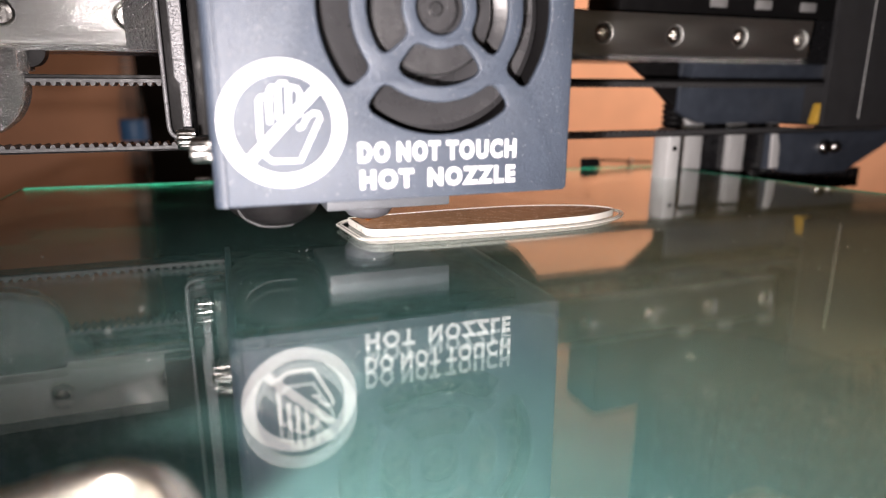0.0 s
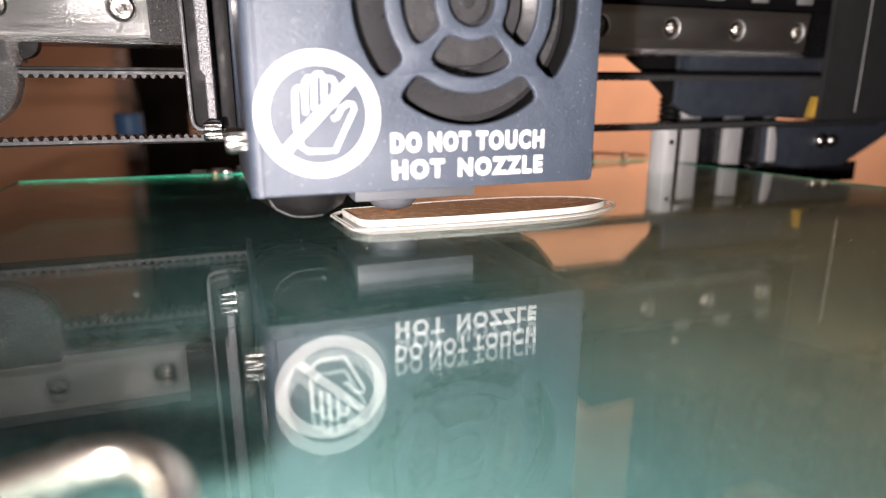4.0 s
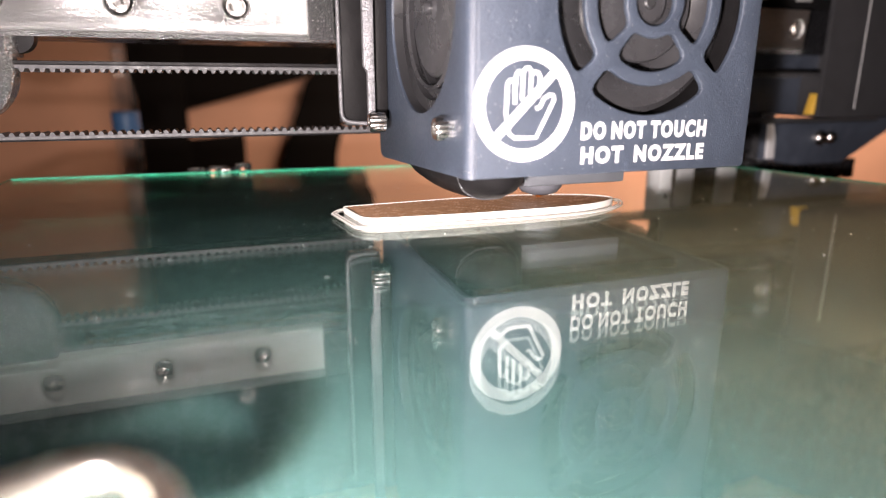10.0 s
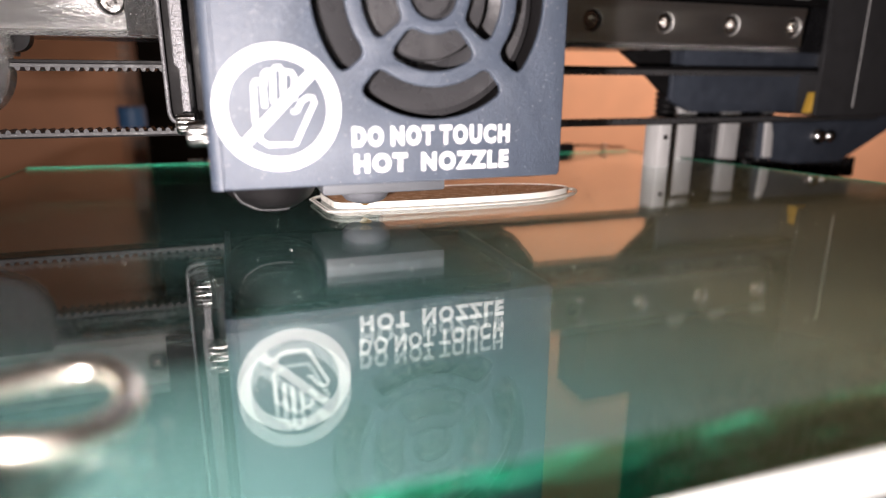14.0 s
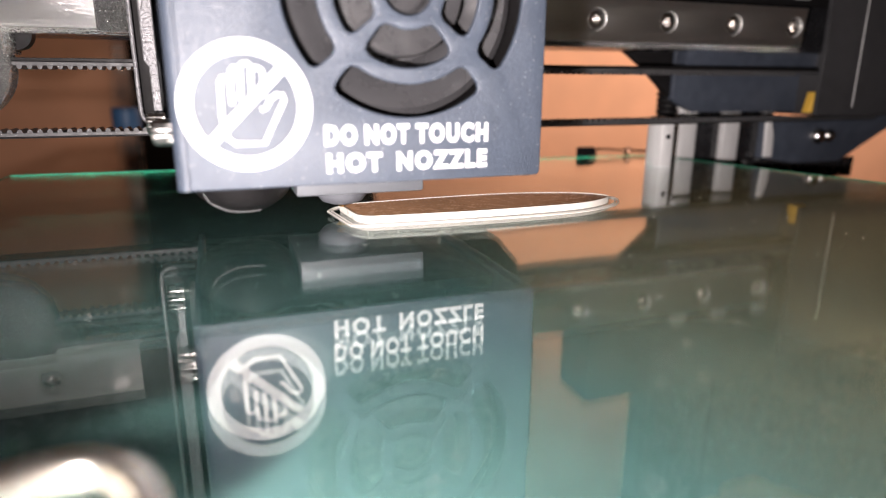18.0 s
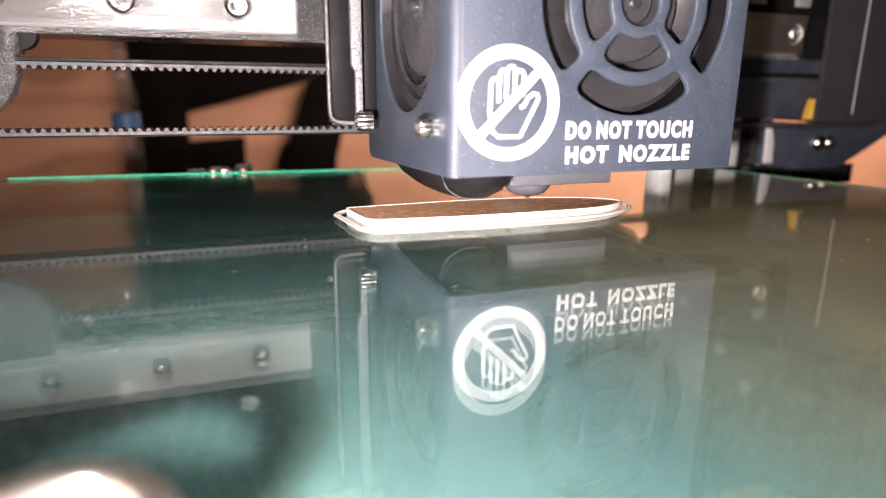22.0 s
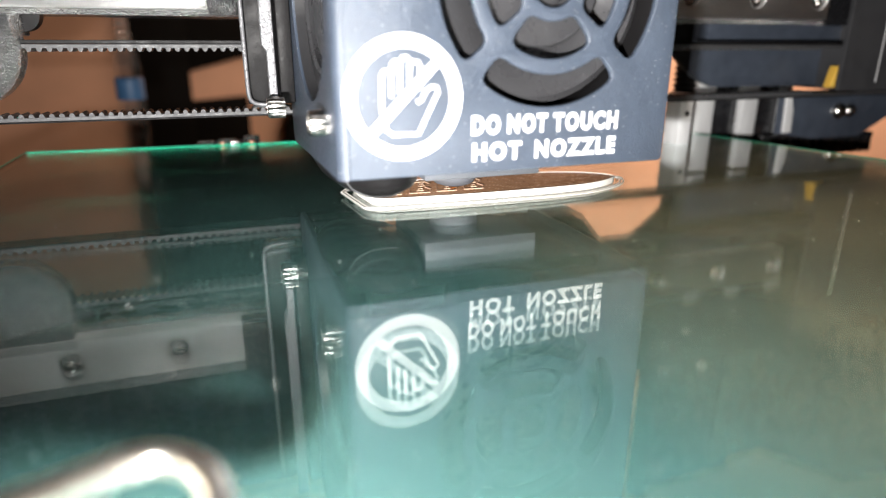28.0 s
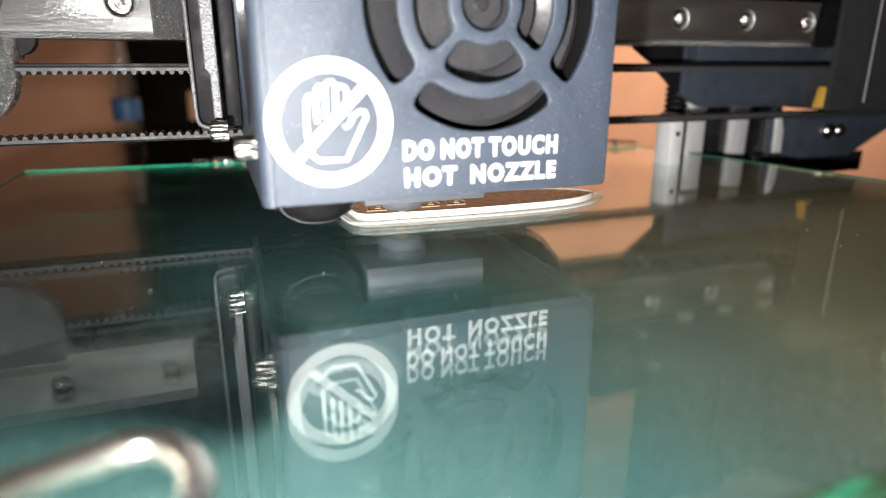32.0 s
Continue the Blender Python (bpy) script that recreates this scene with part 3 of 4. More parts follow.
# ---- right-hand end of the gantry ----
def gantry_end():
    ob = thing("gantry_end_bracket", "black metal end bracket of the gantry", "bracket")
    outline = [(150.6, 60), (150.6, 21.9), (152, 20.5), (160, 17), (230, 16.5), (230, 60)]
    # left end of the plate as a black sheet, which paints its shade
    part("shaded_plate_end", sheet([[(128, 60), (128, 40), (131, 37), (138, 32.4), (144, 27.4), (150.3, 22.2), (150.3, 60)]], 3, 0.5, front(185)), M_BLACK, ob, "curved plate end painted black for shade")
    part("plate", sheet([outline], 3, 0.5, front(184)), M_NAVY, ob, "dark blue painted plate")
    part("ledge", box(bmesh.new(), 150, 215, 176, 182, 32, 37.5, 0.5), M_NAVY, ob)
    part("lower_plate", sheet([[(186.5, 15.4), (186.5, 0.5), (203, -2), (226, -2), (251, 10.8), (251, 15.4)]], 3, 0.5, front(177)), M_NAVY, ob)
    # pale sheet added to paint the light on the lower plate's end
    part("lit_end", sheet([[(186.4, 13.6), (188.8, 13.6), (190.4, 9), (190.8, 1), (187, 1)]], 0.8, 0.1, front(174.9)), M_SILVER, ob, "pale sheet for the plate's lit end")
    part("foot", box(bmesh.new(), 188, 240, 180, 186, -9, -1.2, 0.5), M_ANOD, ob)
    for x, r in ((212.6, 3.1), (217.4, 2.6)):
        dome = [(0, 2.6), (r * 0.3, 2.5), (r * 0.6, 2.1), (r * 0.85, 1.3), (r, 0.1), (r, -0.6), (0, -0.6)]
        part("button_screw", lathe(bmesh.new(), dome, (x, 175, 7.9), "y", 32), M_CHROME, ob, "bright domed screw head")
    return ob


gantry_end()


def carriage_block():
    ob = thing("side_carriage", "black anodised side carriage block", "carriage")
    part("face_plate", box(bmesh.new(), 196.0, 322, 163, 164.6, 16.3, 72.6, 0.4), M_SATIN, ob)
    part("block", box(bmesh.new(), 207.6, 340, 164.7, 205, 15.6, 75, 0.8), M_SATIN, ob)
    part("edge_trim", box(bmesh.new(), 195.4, 195.9, 162.6, 164.4, 16.5, 72.6, 0.1), M_SATIN, ob)
    part("upper_plate", sheet([[(176, 60), (200, 60), (200, 90), (220, 86), (220, 75.5), (340, 75.5), (340, 178), (262, 166), (204, 135), (176, 135)]], 8, 0.6, front(177)), M_ANOD, ob)
    part("seam", box(bmesh.new(), 211.85, 212.1, 162.75, 163.0, 19.0, 60.3), M_SILVER, ob, "thin bare metal seam")
    return ob


carriage_block()


def upright():
    ob = thing("frame_upright", "black upright profile with bare aluminium ribs", "upright")
    part("core", box(bmesh.new(), 161, 209, 193.6, 199, -90, 160, 0.6), M_ANOD, ob)
    for a, b in ((161.4, 169.8), (182.6, 190.2), (202.4, 206.4)):
        part("rib", box(bmesh.new(), a, b, 190.6, 193.5, -90, 24, 0.4), M_SILVER, ob, "bare aluminium rib")
    return ob


upright()


def lead_screw():
    ob = thing("lead_screw", "dark threaded lead screw standing upright", "screw")
    outline = [(0, -90)]
    z = -90.0
    while z < 160:
        outline += [(3.1, z), (4.0, z + 0.7), (4.0, z + 1.3), (3.1, z + 2.0)]
        z += 2.0
    outline.append((0, z))
    part("thread", lathe(bmesh.new(), outline, (156, 187.6 + 4, 0), "z", 16), M_BLACK, ob, smooth=False)
    return ob


lead_screw()
wb = thing("nut_block", "small white plastic nut block", "block")
part("block", box(bmesh.new(), 139.2, 144.4, 172, 180, -40, 16, 0.9), M_SILVER, wb)
part("hole", cyl(bmesh.new(), (141.8, 171.9, 9.6), "y", 0.8, 0.4, 16), M_BLACK, wb)


def yellow_clip():
    ob = thing("wire_connector", "yellow plastic wire connector", "connector")
    for dx, w in ((-0.4, 1.5), (2.1, 1.2)):
        outline = [(201.2 + dx - 0.6, 16.8), (201.2 + dx + w + 1.2, 16.8), (201.2 + dx + w + 0.6, 24.0), (201.2 + dx + 1.2, 24.0)]
        part("lobe", sheet([outline], 3.6, 0.5, front(171.5)), M_YELLOW, ob)
    return ob


yellow_clip()

# ---- moving print head ----
FACE_Y, X0, X1, Z0, Z1 = 99.2, 23.8, 84.6, 10.75, 84
GX, GZ = 60.2, 41.2
BLOW_Y = 125.6


def print_head():
    ob = thing("print_head", "dark navy powder-coated print head with white warning print", "print head")
    slots = [ring_slot(GX, GZ, 14.7, 19.9, a, 39.5) for a in (0, 90, 180, 270)]
    slots += [ring_slot(GX, GZ, 6.3, 12.1, a, 38.5) for a in (0, 90, 180, 270)]
    slots.append(circle(GX, GZ, 4.1))
    cover = part("shroud", sheet([[(X0 + 1.8, Z0), (X1 - 0.6, Z0), (X1, Z0 + 0.6), (X1, Z1), (X0 + 1.8, Z1)]] + slots, 1.2, 0.32, front(FACE_Y + 0.6)), M_COAT, ob)
    bm = bmesh.new()
    n, rows = 8, []
    for i in range(n + 1):
        a = radians(90 * i / n)
        rows.append((X0 + 1.8 - 1.8 * math.sin(a), FACE_Y + 1.8 - 1.8 * math.cos(a)))
    rows = rows + [(X0 + 1.0, FACE_Y + 1.8)]
    rows.append((X0 + 1.8, FACE_Y + 1.0))
    sheet([rows], Z1 - Z0, 0, Matrix.Translation((0, 0, (Z0 + Z1) / 2)), bm)
    part("rounded_edge", bm, M_COAT, ob)
    part("side_panel", sheet([[(FACE_Y + 1.8, Z0), (156.4, 8.8), (158.2, 9.2), (159.2, 10.2), (159.6, 12), (159.6, Z1), (FACE_Y + 1.8, Z1)], circle(BLOW_Y, GZ + 0.4, 20.5)], 1.2, 0.2, side(X0 + 0.6)), M_COAT, ob)
    part("side_panel", sheet([[(FACE_Y + 1.2, Z0), (150, Z0), (150, Z1), (FACE_Y + 1.2, Z1)]], 1.2, 0.2, side(X1 - 0.6)), M_COAT, ob)
    part("top_panel", box(bmesh.new(), X0, X1, FACE_Y, 150, Z1, Z1 + 1.2, 0.3), M_COAT, ob)
    # fan behind the grille
    fan = part("fan", lathe(bmesh.new(), [(20.6, -1.2), (21.5, -1.2), (21.5, -9), (20.6, -9), (20.6, -1.2)], (GX, FACE_Y + 1, GZ), "y", 48), M_BLACK, ob)
    part("rotor", lathe(bmesh.new(), [(10.9, -7.4), (12.6, -5.2), (18.6, -3.6), (19.9, -4.6), (19.9, -8.4), (10.9, -8.4)], (GX, FACE_Y + 1, GZ), "y", 64), M_FAN, fan, "dark grey spinning fan rotor")
    part("hub", lathe(bmesh.new(), [(0, -0.8), (3.2, -0.8), (3.9, -1.4), (4.0, -2.0), (10.1, -2.5), (10.4, -2.9), (10.4, -8), (0, -8)], (GX, FACE_Y + 1, GZ), "y", 48), M_FAN, fan)
    part("hub_cap", lathe(bmesh.new(), [(0, -0.1), (0.9, -0.1), (1.2, -0.4), (1.2, -0.9), (0, -0.9)], (GX - 0.3, FACE_Y + 1, GZ), "y", 24), M_FAN_DARK, fan)
    part("back_plate", box(bmesh.new(), GX - 23, GX + 22, FACE_Y + 10.5, FACE_Y + 12, GZ - 22, GZ + 22), M_BLACK, ob)
    # blower in the side panel
    blower = part("side_blower", lathe(bmesh.new(), [(20.4, 0.6), (20.2, 2.6), (18.0, 2.9), (17.6, 4.2), (15.6, 4.4), (15.2, 7.0), (0, 7.0)], (X0, BLOW_Y, GZ + 0.4), "x", 64, False), M_FAN_DARK, ob)
    part("blower_ring", lathe(bmesh.new(), [(15.0, 2.6), (15.5, 2.0), (16.0, 2.6), (15.5, 3.8), (15.0, 2.6)], (X0, BLOW_Y, GZ + 0.4), "x", 64), M_FAN, blower)
    part("blower_rotor", lathe(bmesh.new(), [(0, 2.2), (2.2, 2.2), (2.8, 2.9), (12.6, 2.9), (13.4, 3.6), (13.4, 5.0), (0, 5.0)], (X0, BLOW_Y, GZ + 0.4), "x", 48), M_FAN, blower)
    part("inner_wall", box(bmesh.new(), X0 + 6, X0 + 7, FACE_Y + 13, 149, Z0 + 1, Z1 - 1), M_BLACK, ob)
    socket_screw("screw", ob, (X0 - 1.6, 106.8, 19.1), "-x", 2.1, 3.2)
    socket_screw("screw", ob, (18.5, 141, 18.5), "-x", 2.2, 3.6)
    part("blower_pin", lathe(bmesh.new(), [(0, -0.3), (0.9, -0.2), (1.3, 0.3), (1.3, 1.2), (0, 1.2)], (X0 + 1.2, BLOW_Y, GZ + 0.4), "x", 24), M_FAN, ob)
    # white warning print
    t = 0.08
    y = FACE_Y - t / 2 + 0.02
    cx, cz = 34.65, 23.3
    part("warning_ring", sheet([circle(cx, cz, 9.75, 72), circle(cx, cz, 7.55, 72)], t, 0, front(y)), M_WHITE, ob, "white printed ring", False)
    d = (0.78 * math.cos(radians(135)), 0.78 * math.sin(radians(135)))
    e = (7.9 * math.cos(radians(45)), 7.9 * math.sin(radians(45)))
    slash = [(cx - e[0] + d[0], cz - e[1] + d[1]), (cx - e[0] - d[0], cz - e[1] - d[1]), (cx + e[0] - d[0], cz + e[1] - d[1]), (cx + e[0] + d[0], cz + e[1] + d[1])]
    part("warning_slash", sheet([slash], t, 0, front(y - 0.03)), M_WHITE, ob, "white printed slash", False)
    bm, lift = bmesh.new(), 0
    for line in ([(-3.9, -1.6), (-3.75, 3.8), (-3.4, 4.4), (-2.7, 4.5), (-2.25, 4.0), (-2.15, 0.2)], [(-2.1, 3.6), (-2.0, 5.5), (-1.6, 6.0), (-0.9, 5.95), (-0.62, 5.4), (-0.72, 0.9)],
                 [(-0.62, 5.2), (-0.55, 6.1), (-0.15, 6.6), (0.6, 6.65), (1.05, 6.2), (0.96, 2.0)], [(1.05, 5.0), (1.2, 5.7), (1.7, 6.0), (2.5, 5.8), (2.9, 5.2), (2.7, 1.4)],
                 [(2.2, -0.6), (3.0, -0.4), (3.9, 1.2), (4.9, 1.85), (5.8, 1.75), (6.05, 1.0), (2.5, -6.0), (-2.0, -6.0), (-3.2, -5.1), (-3.9, -1.6)]):
        lift += 0.006
        sheet([ribbon([(cx + a * 0.93, cz + b * 0.93) for a, b in line], 0.36)], t, 0, front(y - 0.01 - lift), bm)
    part("warning_pictogram", bm, M_WHITE, ob, "white printed open palm pictogram", False)
    for word, x0, x1, z0 in (("DO", 46.1, 51.3, 17.0), ("NOT", 52.6, 60.1, 17.0), ("TOUCH", 61.2, 74.2, 17.0), ("HOT", 46.3, 55.4, 12.6), ("NOZZLE", 57.9, 74.1, 12.6)):
        text = bpy.data.curves.new("text", "FONT")
        text.body, text.size, text.offset, text.extrude, text.resolution_u, text.space_character = word, 4.6, 0.23, t / 2, 3, 1.24
        bm = from_curve(text)
        lo = [min(v.co[i] for v in bm.verts) for i in (0, 1)]
        hi = [max(v.co[i] for v in bm.verts) for i in (0, 1)]
        for v in bm.verts:
            v.co.x = x0 + (v.co.x - lo[0]) / (hi[0] - lo[0]) * (x1 - x0)
            v.co.y = z0 + (v.co.y - lo[1]) / (hi[1] - lo[1]) * (3.3 if z0 > 15 else 3.2)
        bm.transform(front(y))
        part("warning_text", bm, M_WHITE, ob, "white printed word " + word, False)
    # hot end
    part("heater_cover", box(bmesh.new(), 43, 67.6, 115, 138, 6.2, 12.4, 0.5), M_GREYBLOCK, ob, "grey heater block cover")
    part("silicone_sock", lathe(bmesh.new(), [(0, 2.3), (2.6, 2.3), (4.2, 2.9), (5.2, 4.2), (5.5, 6.4), (0, 6.4)], (53.7, 128, 0), "z", 40), M_SOCK, ob, "grey silicone sock")
    part("nozzle", lathe(bmesh.new(), [(0, 1.5), (0.5, 1.5), (1.3, 2.2), (1.6, 2.5), (0, 2.5)], (53.7, 128, 0), "z", 24), M_BRASS, ob, "brass nozzle tip")
    bm = lathe(bmesh.new(), [(0, 3.9), (3, 3.95), (5.4, 4.35), (7.4, 5.3), (8.9, 6.8), (9.7, 8.7), (10, 11), (0, 11)], (0, 0, 0), "z", 64)
    for v in bm.verts:
        v.co.x, v.co.y = v.co.x + 33.8, v.co.y * 2.5 + 128
        v.co.z = 11 - (11 - v.co.z) * (1 - 0.62 * min(1, max(0, (v.co.y - 112) / 40)))
    part("air_duct", bm, M_BLACK, ob, "rounded black air duct")
    rim = []
    for i in range(15):
        x = 26.5 + 0.7 * i
        r = 10 * math.hypot((x - 33.8) / 10, (111 - 128) / 25)
        z = np.interp(r, (3, 5.4, 7.4, 8.9, 9.7, 10), (3.95, 4.35, 5.3, 6.8, 8.7, 11))
        rim.append((x, 111, float(z) - 0.05))
    part("duct_rim", tube(rim, 0.2, res=3), M_RUBBER, ob, "thin ribbed rim round the air duct")
    part("inner_frame", box(bmesh.new(), X0 + 3, X1 - 3, 112, 148, 11.6, 14, 0.3), M_BLACK, ob)
    # carriage plates
    part("lip", tube([(13.9, 159.6, Z1), (13.9, 159.6, 22), (14.1, 159.6, 19), (15.1, 159.6, 17.8), (18, 159.6, 17.3), (22, 159.6, 17.3)], 0.5), M_GREYPAINT, ob, "grey textured edge")
    part("channel", box(bmesh.new(), 14.0, 23.6, 161.6, 163, 17.4, Z1, 0.4), M_BLACK, ob)
    part("channel_wall", box(bmesh.new(), 13.95, 14.4, 160.0, 163, 19.5, Z1, 0.1), M_BLACK, ob)
    part("channel_floor", box(bmesh.new(), 14.9, 23.6, 160.0, 163, 16.7, 17.3, 0.1), M_CAST, ob)
    part("inner_bracket", box(bmesh.new(), 20.6, 23.7, 150, 159.4, 18.5, Z1, 0.4), M_BLACK, ob)
    part("rear_lip", sheet([[(17.8, 18), (19.6, 17.4), (19.6, Z1), (16.9, Z1), (16.9, 31), (17.8, 29.6)]], 1.6, 0.4, front(146.8)), M_GREYPAINT, ob)
    part("rear_carriage", sheet([[(62, 13), (98.5, 13), (104.5, 20), (105, 26), (105, 58), (62, 58)]], 12, 0.6, front(152)), M_BLACK, ob)
    part("slider", box(bmesh.new(), 6.9, 13.4, 160.4, 163.4, 37.2, 52, 0.5), M_CAST, ob, "grey textured slider block")
    return ob


head = print_head()

# ---- moving bed: glass, print, clips ----
BED_OUTLINE = [(-60, 9.5), (200, 9.5), (158.5, 198.8), (-58, 210.3)]


def glass_plate():
    ob = thing("glass_plate", "clear greenish glass print plate", "glass plate")
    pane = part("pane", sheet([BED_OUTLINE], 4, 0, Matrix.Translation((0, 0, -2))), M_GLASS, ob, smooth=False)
    pane.visible_shadow = False
    part("front_edge", box(bmesh.new(), -59.5, 199.5, 9.0, 9.44, -3.95, -0.05, 0.1), M_EDGE, ob, "frosted white ground edge")
    part("back_edge", sheet([[(-58, 210.4), (158.5, 198.9), (158.5, 199.4), (-58, 210.9)]], 3.9, 0, Matrix.Translation((0, 0, -2))), M_GLOW_EDGE, ob, "ground edge with painted green glow")
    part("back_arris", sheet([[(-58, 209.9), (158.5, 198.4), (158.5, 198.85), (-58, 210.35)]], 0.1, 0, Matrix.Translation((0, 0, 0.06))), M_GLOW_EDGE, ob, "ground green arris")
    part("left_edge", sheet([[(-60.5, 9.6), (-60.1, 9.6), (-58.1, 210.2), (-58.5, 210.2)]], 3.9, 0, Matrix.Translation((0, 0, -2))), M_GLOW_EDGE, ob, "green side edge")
    part("side_arris", sheet([[(158.0, 198.4), (199.4, 9.8), (199.9, 9.8), (158.5, 198.4)]], 0.1, 0, Matrix.Translation((0, 0, 0.06))), M_EDGE_SIDE, ob, "ground green arris")
    part("side_edge", sheet([[(158.6, 198.8), (200, 9.6), (200.4, 9.6), (159, 198.8)]], 3.9, 0, Matrix.Translation((0, 0, -2))), M_EDGE_SIDE, ob, "green side edge")
    part("edge_band", box(bmesh.new(), -59, 197, 9.6, 19.2, -4.32, -4.12), M_EDGE_GREEN, ob, "dark green band with painted light streaks")
    return ob


def heated_bed():
    ob = thing("heated_bed", "flat teal-grey heated bed under the glass", "print bed")
    part("plate", sheet([[(-58.5, 19.6), (196, 19.6), (157, 197.3), (-56.5, 208.8)]], 3, 0.05, Matrix.Translation((0, 0, -5.62))), M_BED, ob)
    part("carrier", box(bmesh.new(), 0, 130, 40, 180, -18, -7.8, 0.5), M_ANOD, ob)
    return ob


def printed_tag():
    ob = thing("printed_tag", "half-printed white plastic tag with rounded end", "printed part")

    def outline(d, base=()):
        base = base or [(24.9, 118.4), (25.5, 116), (27.2, 114.6), (31, 114), (46, 112.9), (61, 112.8), (74, 113.6), (82, 116.6), (85.2, 120.2), (80, 125.6), (67, 129.5), (52.6, 130.4), (36.2, 129.6), (25.2, 128.8), (24.1, 128.4), (23.9, 127.4)]
        pts = []
        for i, p in enumerate(base):
            a, b = base[i - 1], base[(i + 1) % len(base)]
            t = (Vector((b[0] - a[0], b[1] - a[1]))).normalized()
            q = (p[0] + t.y * d, p[1] - t.x * d)
            pts.append(q)
        out = []
        for i in range(len(pts)):
            p0, p1, p2, p3 = (Vector(pts[(i + k) % len(pts)]) for k in (-1, 0, 1, 2))
            for s in range(5):
                u = s / 5
                out.append(tuple(0.5 * ((2 * p1) + (p2 - p0) * u + (2 * p0 - 5 * p1 + 4 * p2 - p3) * u * u + (3 * p1 - p0 - 3 * p2 + p3) * u ** 3)))
        return out

    for i in range(5):
        part("layer", sheet([outline(0.04 * (i % 2))], 0.27, 0.08, Matrix.Translation((0, 0, 0.16 + 0.25 * i))), M_FILAMENT, ob)
    part("top_skin", sheet([outline(-0.12)], 0.06, 0.01, Matrix.Translation((0, 0, 1.31))), M_BROWN_DARK, ob, "white top layer with shade and reflection painted brown")
    part("rim", tube([(x, y, 1.34) for x, y in outline(-0.05)], 0.18, res=2, closed=True), M_FILAMENT, ob, "pale rim of the top layer")
    corners = [(22.9, 115.2), (23.6, 112.9), (25.8, 111.3), (31, 110.9), (46, 110.0), (61, 109.6), (72, 110.3), (80, 112.8), (86, 116.8), (89, 121.4), (88.3, 124.4), (82, 128.4), (68, 132.2), (53, 133.4), (36, 133.2), (26, 132.8), (23.2, 131.6), (21.4, 128.6), (21.5, 127)]
    for d, name in ((0.0, "outer_skirt"), (-0.75, "inner_skirt")):
        part(name, tube([(x, y, 0.15) for x, y in outline(d, corners)], 0.15, res=3, closed=True), M_FILAMENT, ob, "thin loop of white filament")
    skin = outline(-0.35)

    def within(p):
        odd = False
        for (x0, y0), (x1, y1) in zip(skin, skin[1:] + skin[:1]):
            if (y0 > p.y) != (y1 > p.y) and p.x < x0 + (p.y - y0) * (x1 - x0) / (y1 - y0):
                odd = not odd
        return odd

    for i in range(-18, 62):
        # diagonal strands of the top skin, cut off at its outline
        x, k = 24 + i * 1.05, 60
        a, b = Vector((x, 112.5)), Vector((x + 18.5, 131))
        inside = [j for j in range(k + 1) if within(a + (b - a) * (j / k))]
        if len(inside) < 2:
            continue
        p, q = a + (b - a) * (inside[0] / k), a + (b - a) * (inside[-1] / k)
        s = Vector((q.y - p.y, p.x - q.x)).normalized() * 0.3
        bm = bmesh.new()
        vs = [bm.verts.new((*(p - s), 1.32)), bm.verts.new((*(q - s), 1.32)), bm.verts.new((*q, 1.5)), bm.verts.new((*p, 1.5)), bm.verts.new((*(q + s), 1.32)), bm.verts.new((*(p + s), 1.32))]
        bm.faces.new((vs[0], vs[1], vs[2], vs[3]))
        bm.faces.new((vs[3], vs[2], vs[4], vs[5]))
        part("strand", bm, M_BROWN, ob, smooth=False)
    bm = bmesh.new()
    # slanted outlines of letter-like bars
    for x0, w in ((27.6, 4.2), (33.6, 4.4), (39.8, 4.2), (46.0, 4.2)):
        tube([(x0, 117, 1.44), (x0 + w, 116.8, 1.44), (x0 + w + 1.2, 119.6, 1.44), (x0 + w + 0.6, 121.6, 1.44), (x0 + w + 2.6, 124.4, 1.44), (x0 + w + 2.2, 126.8, 1.44), (x0 + 3.4, 127, 1.44), (x0 + 1.4, 121.8, 1.44)], 0.19, bm, 2, True, False)
        tube([(x0 + 2.2, 118.8, 1.44), (x0 + w - 0.8, 118.7, 1.44), (x0 + w - 0.4, 120.4, 1.44), (x0 + 2.8, 120.5, 1.44)], 0.17, bm, 2, True, False)
        tube([(x0 + 3.8, 123, 1.44), (x0 + w + 0.8, 123, 1.44), (x0 + w + 1.2, 125, 1.44), (x0 + 4.4, 125.1, 1.44)], 0.17, bm, 2, True, False)
    relief = part("raised_relief", bm, M_RELIEF, ob, "raised bars just printed on the top")
    return ob, relief


def dust():
    bm = bmesh.new()
    rnd = random.Random(5)
    for _ in range(430):
        x, y = rnd.uniform(-55, 165), 25 + 180 * rnd.random() ** 1.3
        r = rnd.choice((0.025, 0.03, 0.035, 0.045, 0.065))
        bmesh.ops.create_icosphere(bm, subdivisions=1, radius=r, matrix=Matrix.Translation((x, y, r * 0.6)))
    for _ in range(45):
        x, y, r = rnd.uniform(-20, 150), rnd.uniform(30, 130), rnd.uniform(0.05, 0.1)
        bmesh.ops.create_icosphere(bm, subdivisions=1, radius=r, matrix=Matrix.Translation((x, y, r * 0.5)))
    return tagged(finish(bm, "dust_specks", M_DUST), "scattered white dust specks on the glass", "dust", kind="stuff")


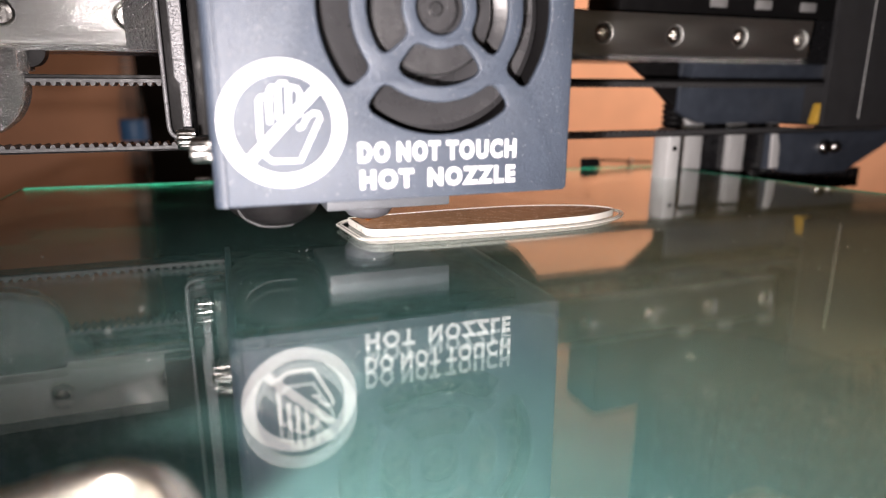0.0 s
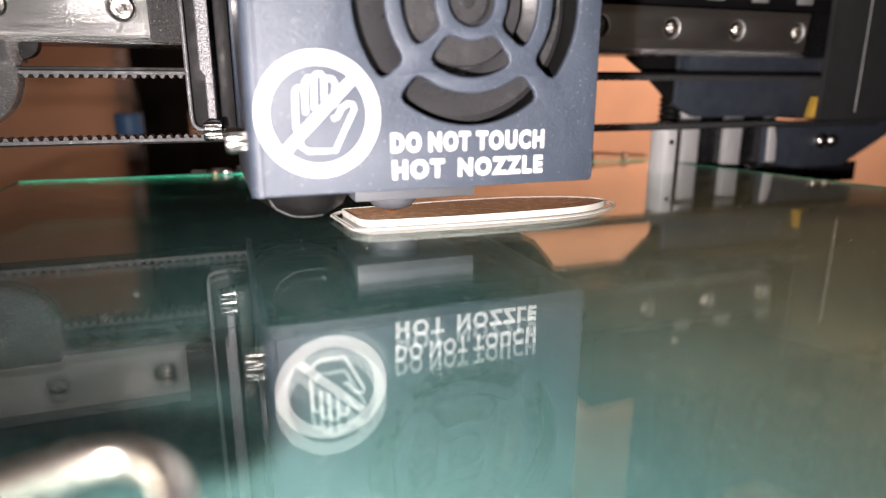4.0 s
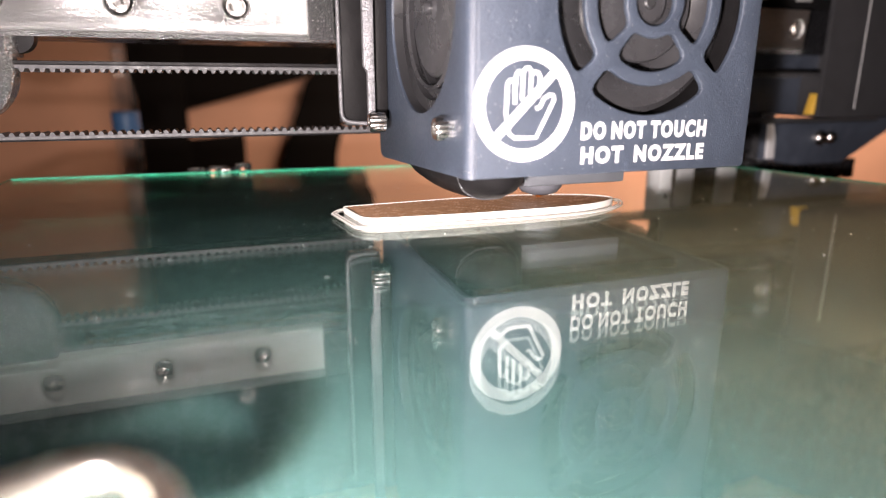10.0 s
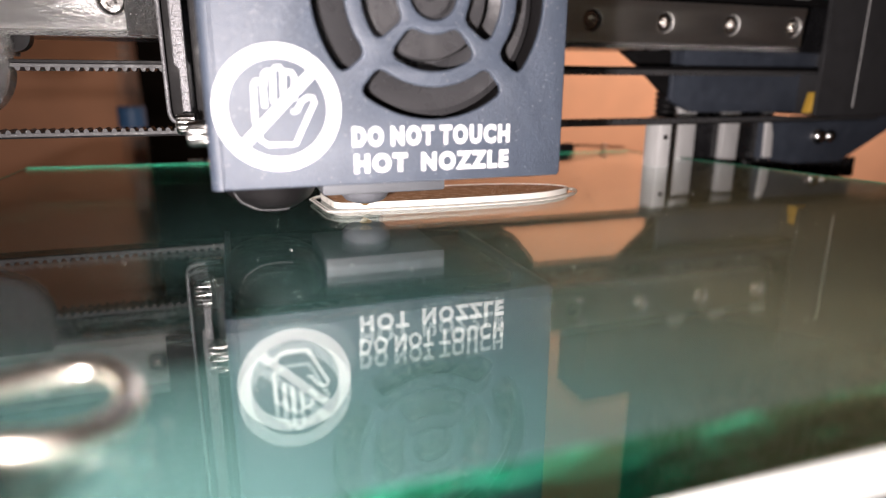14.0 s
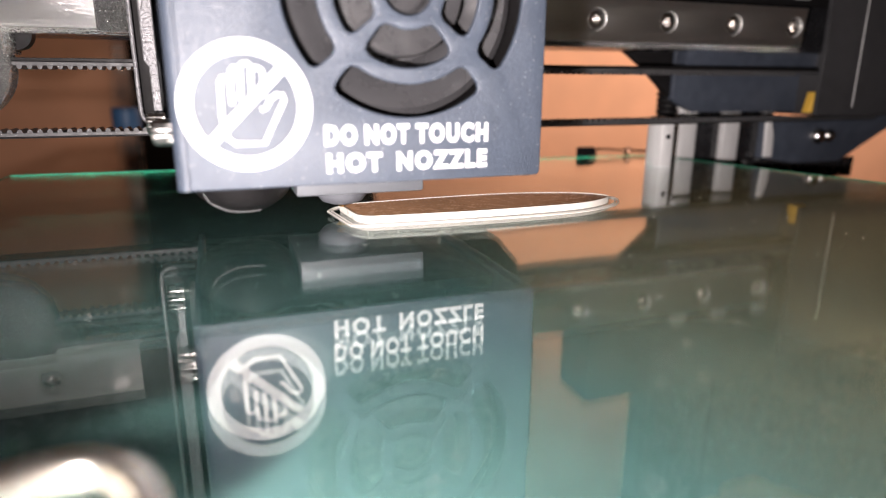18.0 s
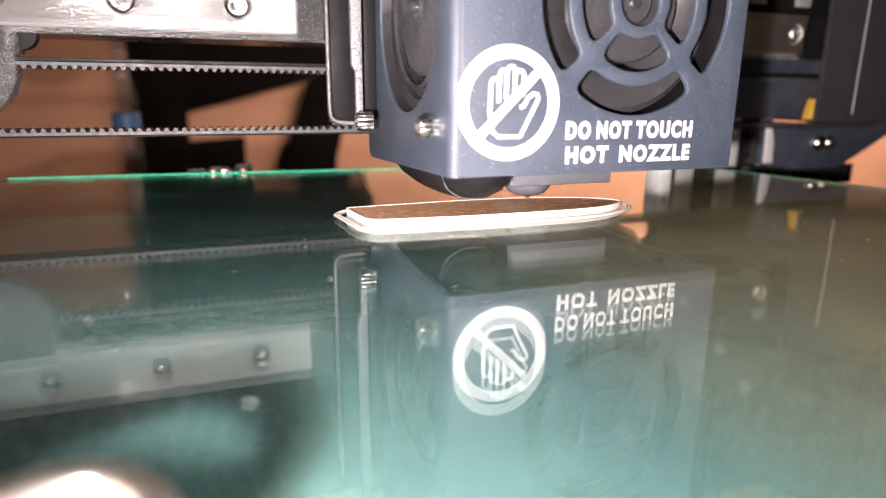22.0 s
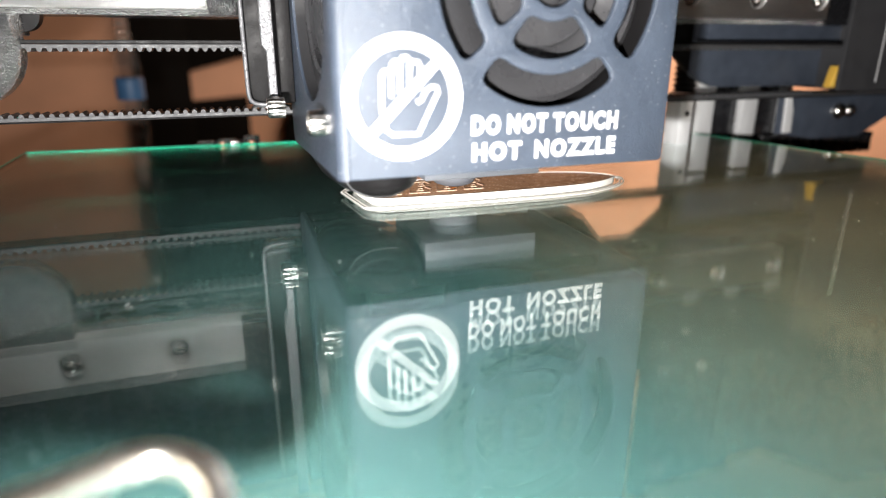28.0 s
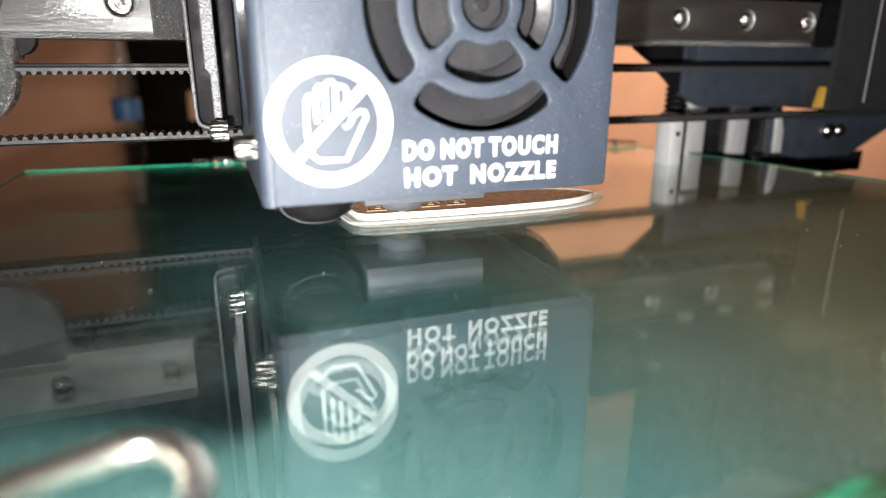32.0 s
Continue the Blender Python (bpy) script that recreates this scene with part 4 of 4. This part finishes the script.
def back_clip():
    """Three small black hinge blocks with bright rims, wall-tinted wire eyes and a steel pin."""
    ob = thing("binder_clip", "small black clip with wall-tinted wire eyes at the back edge", "clip", "clips on the glass")
    for x0, x1, y, h in ((-10, -5.2, 208, 1.3), (-3.6, 2.0, 207.6, 1.7), (4.2, 9.2, 207.8, 2.3)):
        block = part("hinge", box(bmesh.new(), x0, x1, y, y + 3, 0.05, h, 0.3), M_BLACK, ob)
        rim = [(x0 + 0.2, y - 0.02, h - 0.1), (x1 - 0.2, y - 0.02, h - 0.1), (x1 - 0.1, y - 0.02, h - 0.7), (x0 + 0.1, y - 0.02, h - 0.7)]
        part("rim", tube(rim, 0.11, res=2, closed=True, smooth_path=False), M_CLIP, block, "bright bare steel rim")
    for x, z in ((-2.6, 0.75), (6.4, 0.8)):
        part("wire_eye", lathe(bmesh.new(), [(0.6, -0.22), (1.1, -0.22), (1.1, 0.22), (0.6, 0.22), (0.6, -0.22)], (x, 206.2, z), "z", 24), M_TINTED_WIRE, ob, "steel wire eye tinted like the wall")
    part("pin", lathe(bmesh.new(), [(0, -1.6), (0.5, -1.4), (0.62, 0), (0.5, 1.4), (0, 1.6)], (1.3, 206.6, 0.66), "x", 20), M_CHROME, ob, "bright steel pin")
    part("spring", box(bmesh.new(), -10, 9.2, 211.1, 212.4, -6, 0.8, 0.3), M_BLACK, ob)
    return ob


def front_clip():
    ob = thing("binder_clip", "large black clip with bright steel loop at the front edge", "clip", "clips on the glass")
    bm = sheet([[(6, 2.6), (13, 0.6), (20, 0.3), (20, 0.9), (13, 1.5), (7, 5.0), (4.6, 4.0), (4.6, -9), (6, -10), (20, -7.4), (20, -6.8), (6.6, -8.8), (5.6, -8)]], 30, 0.1, side(-30))
    part("body", bm, M_BLACK, ob)
    # plate out of view, added to keep the flash off the bed's left
    part("shade_plate", sheet([round_rect(-62, -19.6, 5, 17, 3, 8)], 1.0, 0.3, Matrix.Translation((0, 0, 9.6))), M_BLACK, ob)
    pts = [(-44, 14, 9), (-34, 22, 7), (-24, 29.6, 4.8), (-16, 34.4, 3.4), (-11.5, 37, 3.0), (-8.4, 37.6, 2.8), (-5.8, 35.4, 2.6), (-4.6, 31.2, 2.4), (-5.6, 27.2, 2.4), (-8.6, 24.8, 2.8), (-14, 24.4, 4.0), (-24, 20, 6.4), (-30, 17, 7.6)]
    part("wire_loop", tube(pts, 1.25, res=6), M_CLIP, ob, "bright steel wire loop")
    return ob


def corner_clip():
    ob = thing("binder_clip", "small black clip with a long wall-tinted wire at the back edge", "clip", "clips on the glass")
    part("body", sheet([[(200.5, 0.2), (204, 0.2), (204.6, -5), (205.2, -5), (205, 3.2), (202, 3.4), (200.3, 1.0)]], 6, 0.2, side(131.5)), M_BLACK, ob)
    part("wire_loop", tube([(134, 203, 2.4), (140, 203.2, 2.6), (147, 202.2, 1.6), (155, 201.6, 1.4), (158, 201.2, 1.2)], 0.45), M_TINTED_WIRE, ob, "steel wire tinted like the wall")
    part("ring", lathe(bmesh.new(), [(0.9, -0.5), (1.4, -0.5), (1.4, 0.5), (0.9, 0.5), (0.9, -0.5)], (148.6, 201.4, 1.6), "y", 24), M_CHROME, ob, "bright steel ring")
    return ob


glass, bed, specks = glass_plate(), heated_bed(), dust()
tag_print, relief = printed_tag()
clips = [front_clip(), back_clip(), corner_clip()]

# ---- base below the bed ----
base = thing("printer_base", "black extruded frame beam under the bed", "frame")
for x in (40, 100):
    part("beam", box(bmesh.new(), x, x + 20, -30, 260, -60, -34, 0.6), M_ANOD, base)
part("cross_beam", box(bmesh.new(), -60, 200, 232, 252, -90, -34, 0.6), M_ANOD, base)
part("foot", box(bmesh.new(), -20, 150, -20, 250, -90, -60.2, 1), M_ANOD, base)

sleeve = thing("cable_sleeve", "grey ribbed cable sleeve under the bed", "cable")
for i in range(22):
    part("rib", lathe(bmesh.new(), [(3.2, -0.9), (3.8, -0.5), (3.8, 0.5), (3.2, 0.9), (3.2, -0.9)], (50, 44 + 2 * i, -30.4), "y", 20), M_RUBBER, sleeve)
part("core", cyl(bmesh.new(), (50, 65, -30.4), "y", 3.1, 46, 20), M_RUBBER, sleeve)


def motions():
    walk(head, [(t, pose(x * MM, 0, 0)) for t, x in HEAD_ROWS])
    walk(relief, [(0, pose(0, 0, -0.9 * MM)), (25.5, pose(0, 0, -0.9 * MM)), (27.5, pose(0, 0, 0)), (32, pose(0, 0, 0))])
    for ob in [glass, bed, tag_print, specks] + clips:
        walk(ob, [(t, pose(0, y * MM, 0)) for t, y in BED_ROWS])


motions()
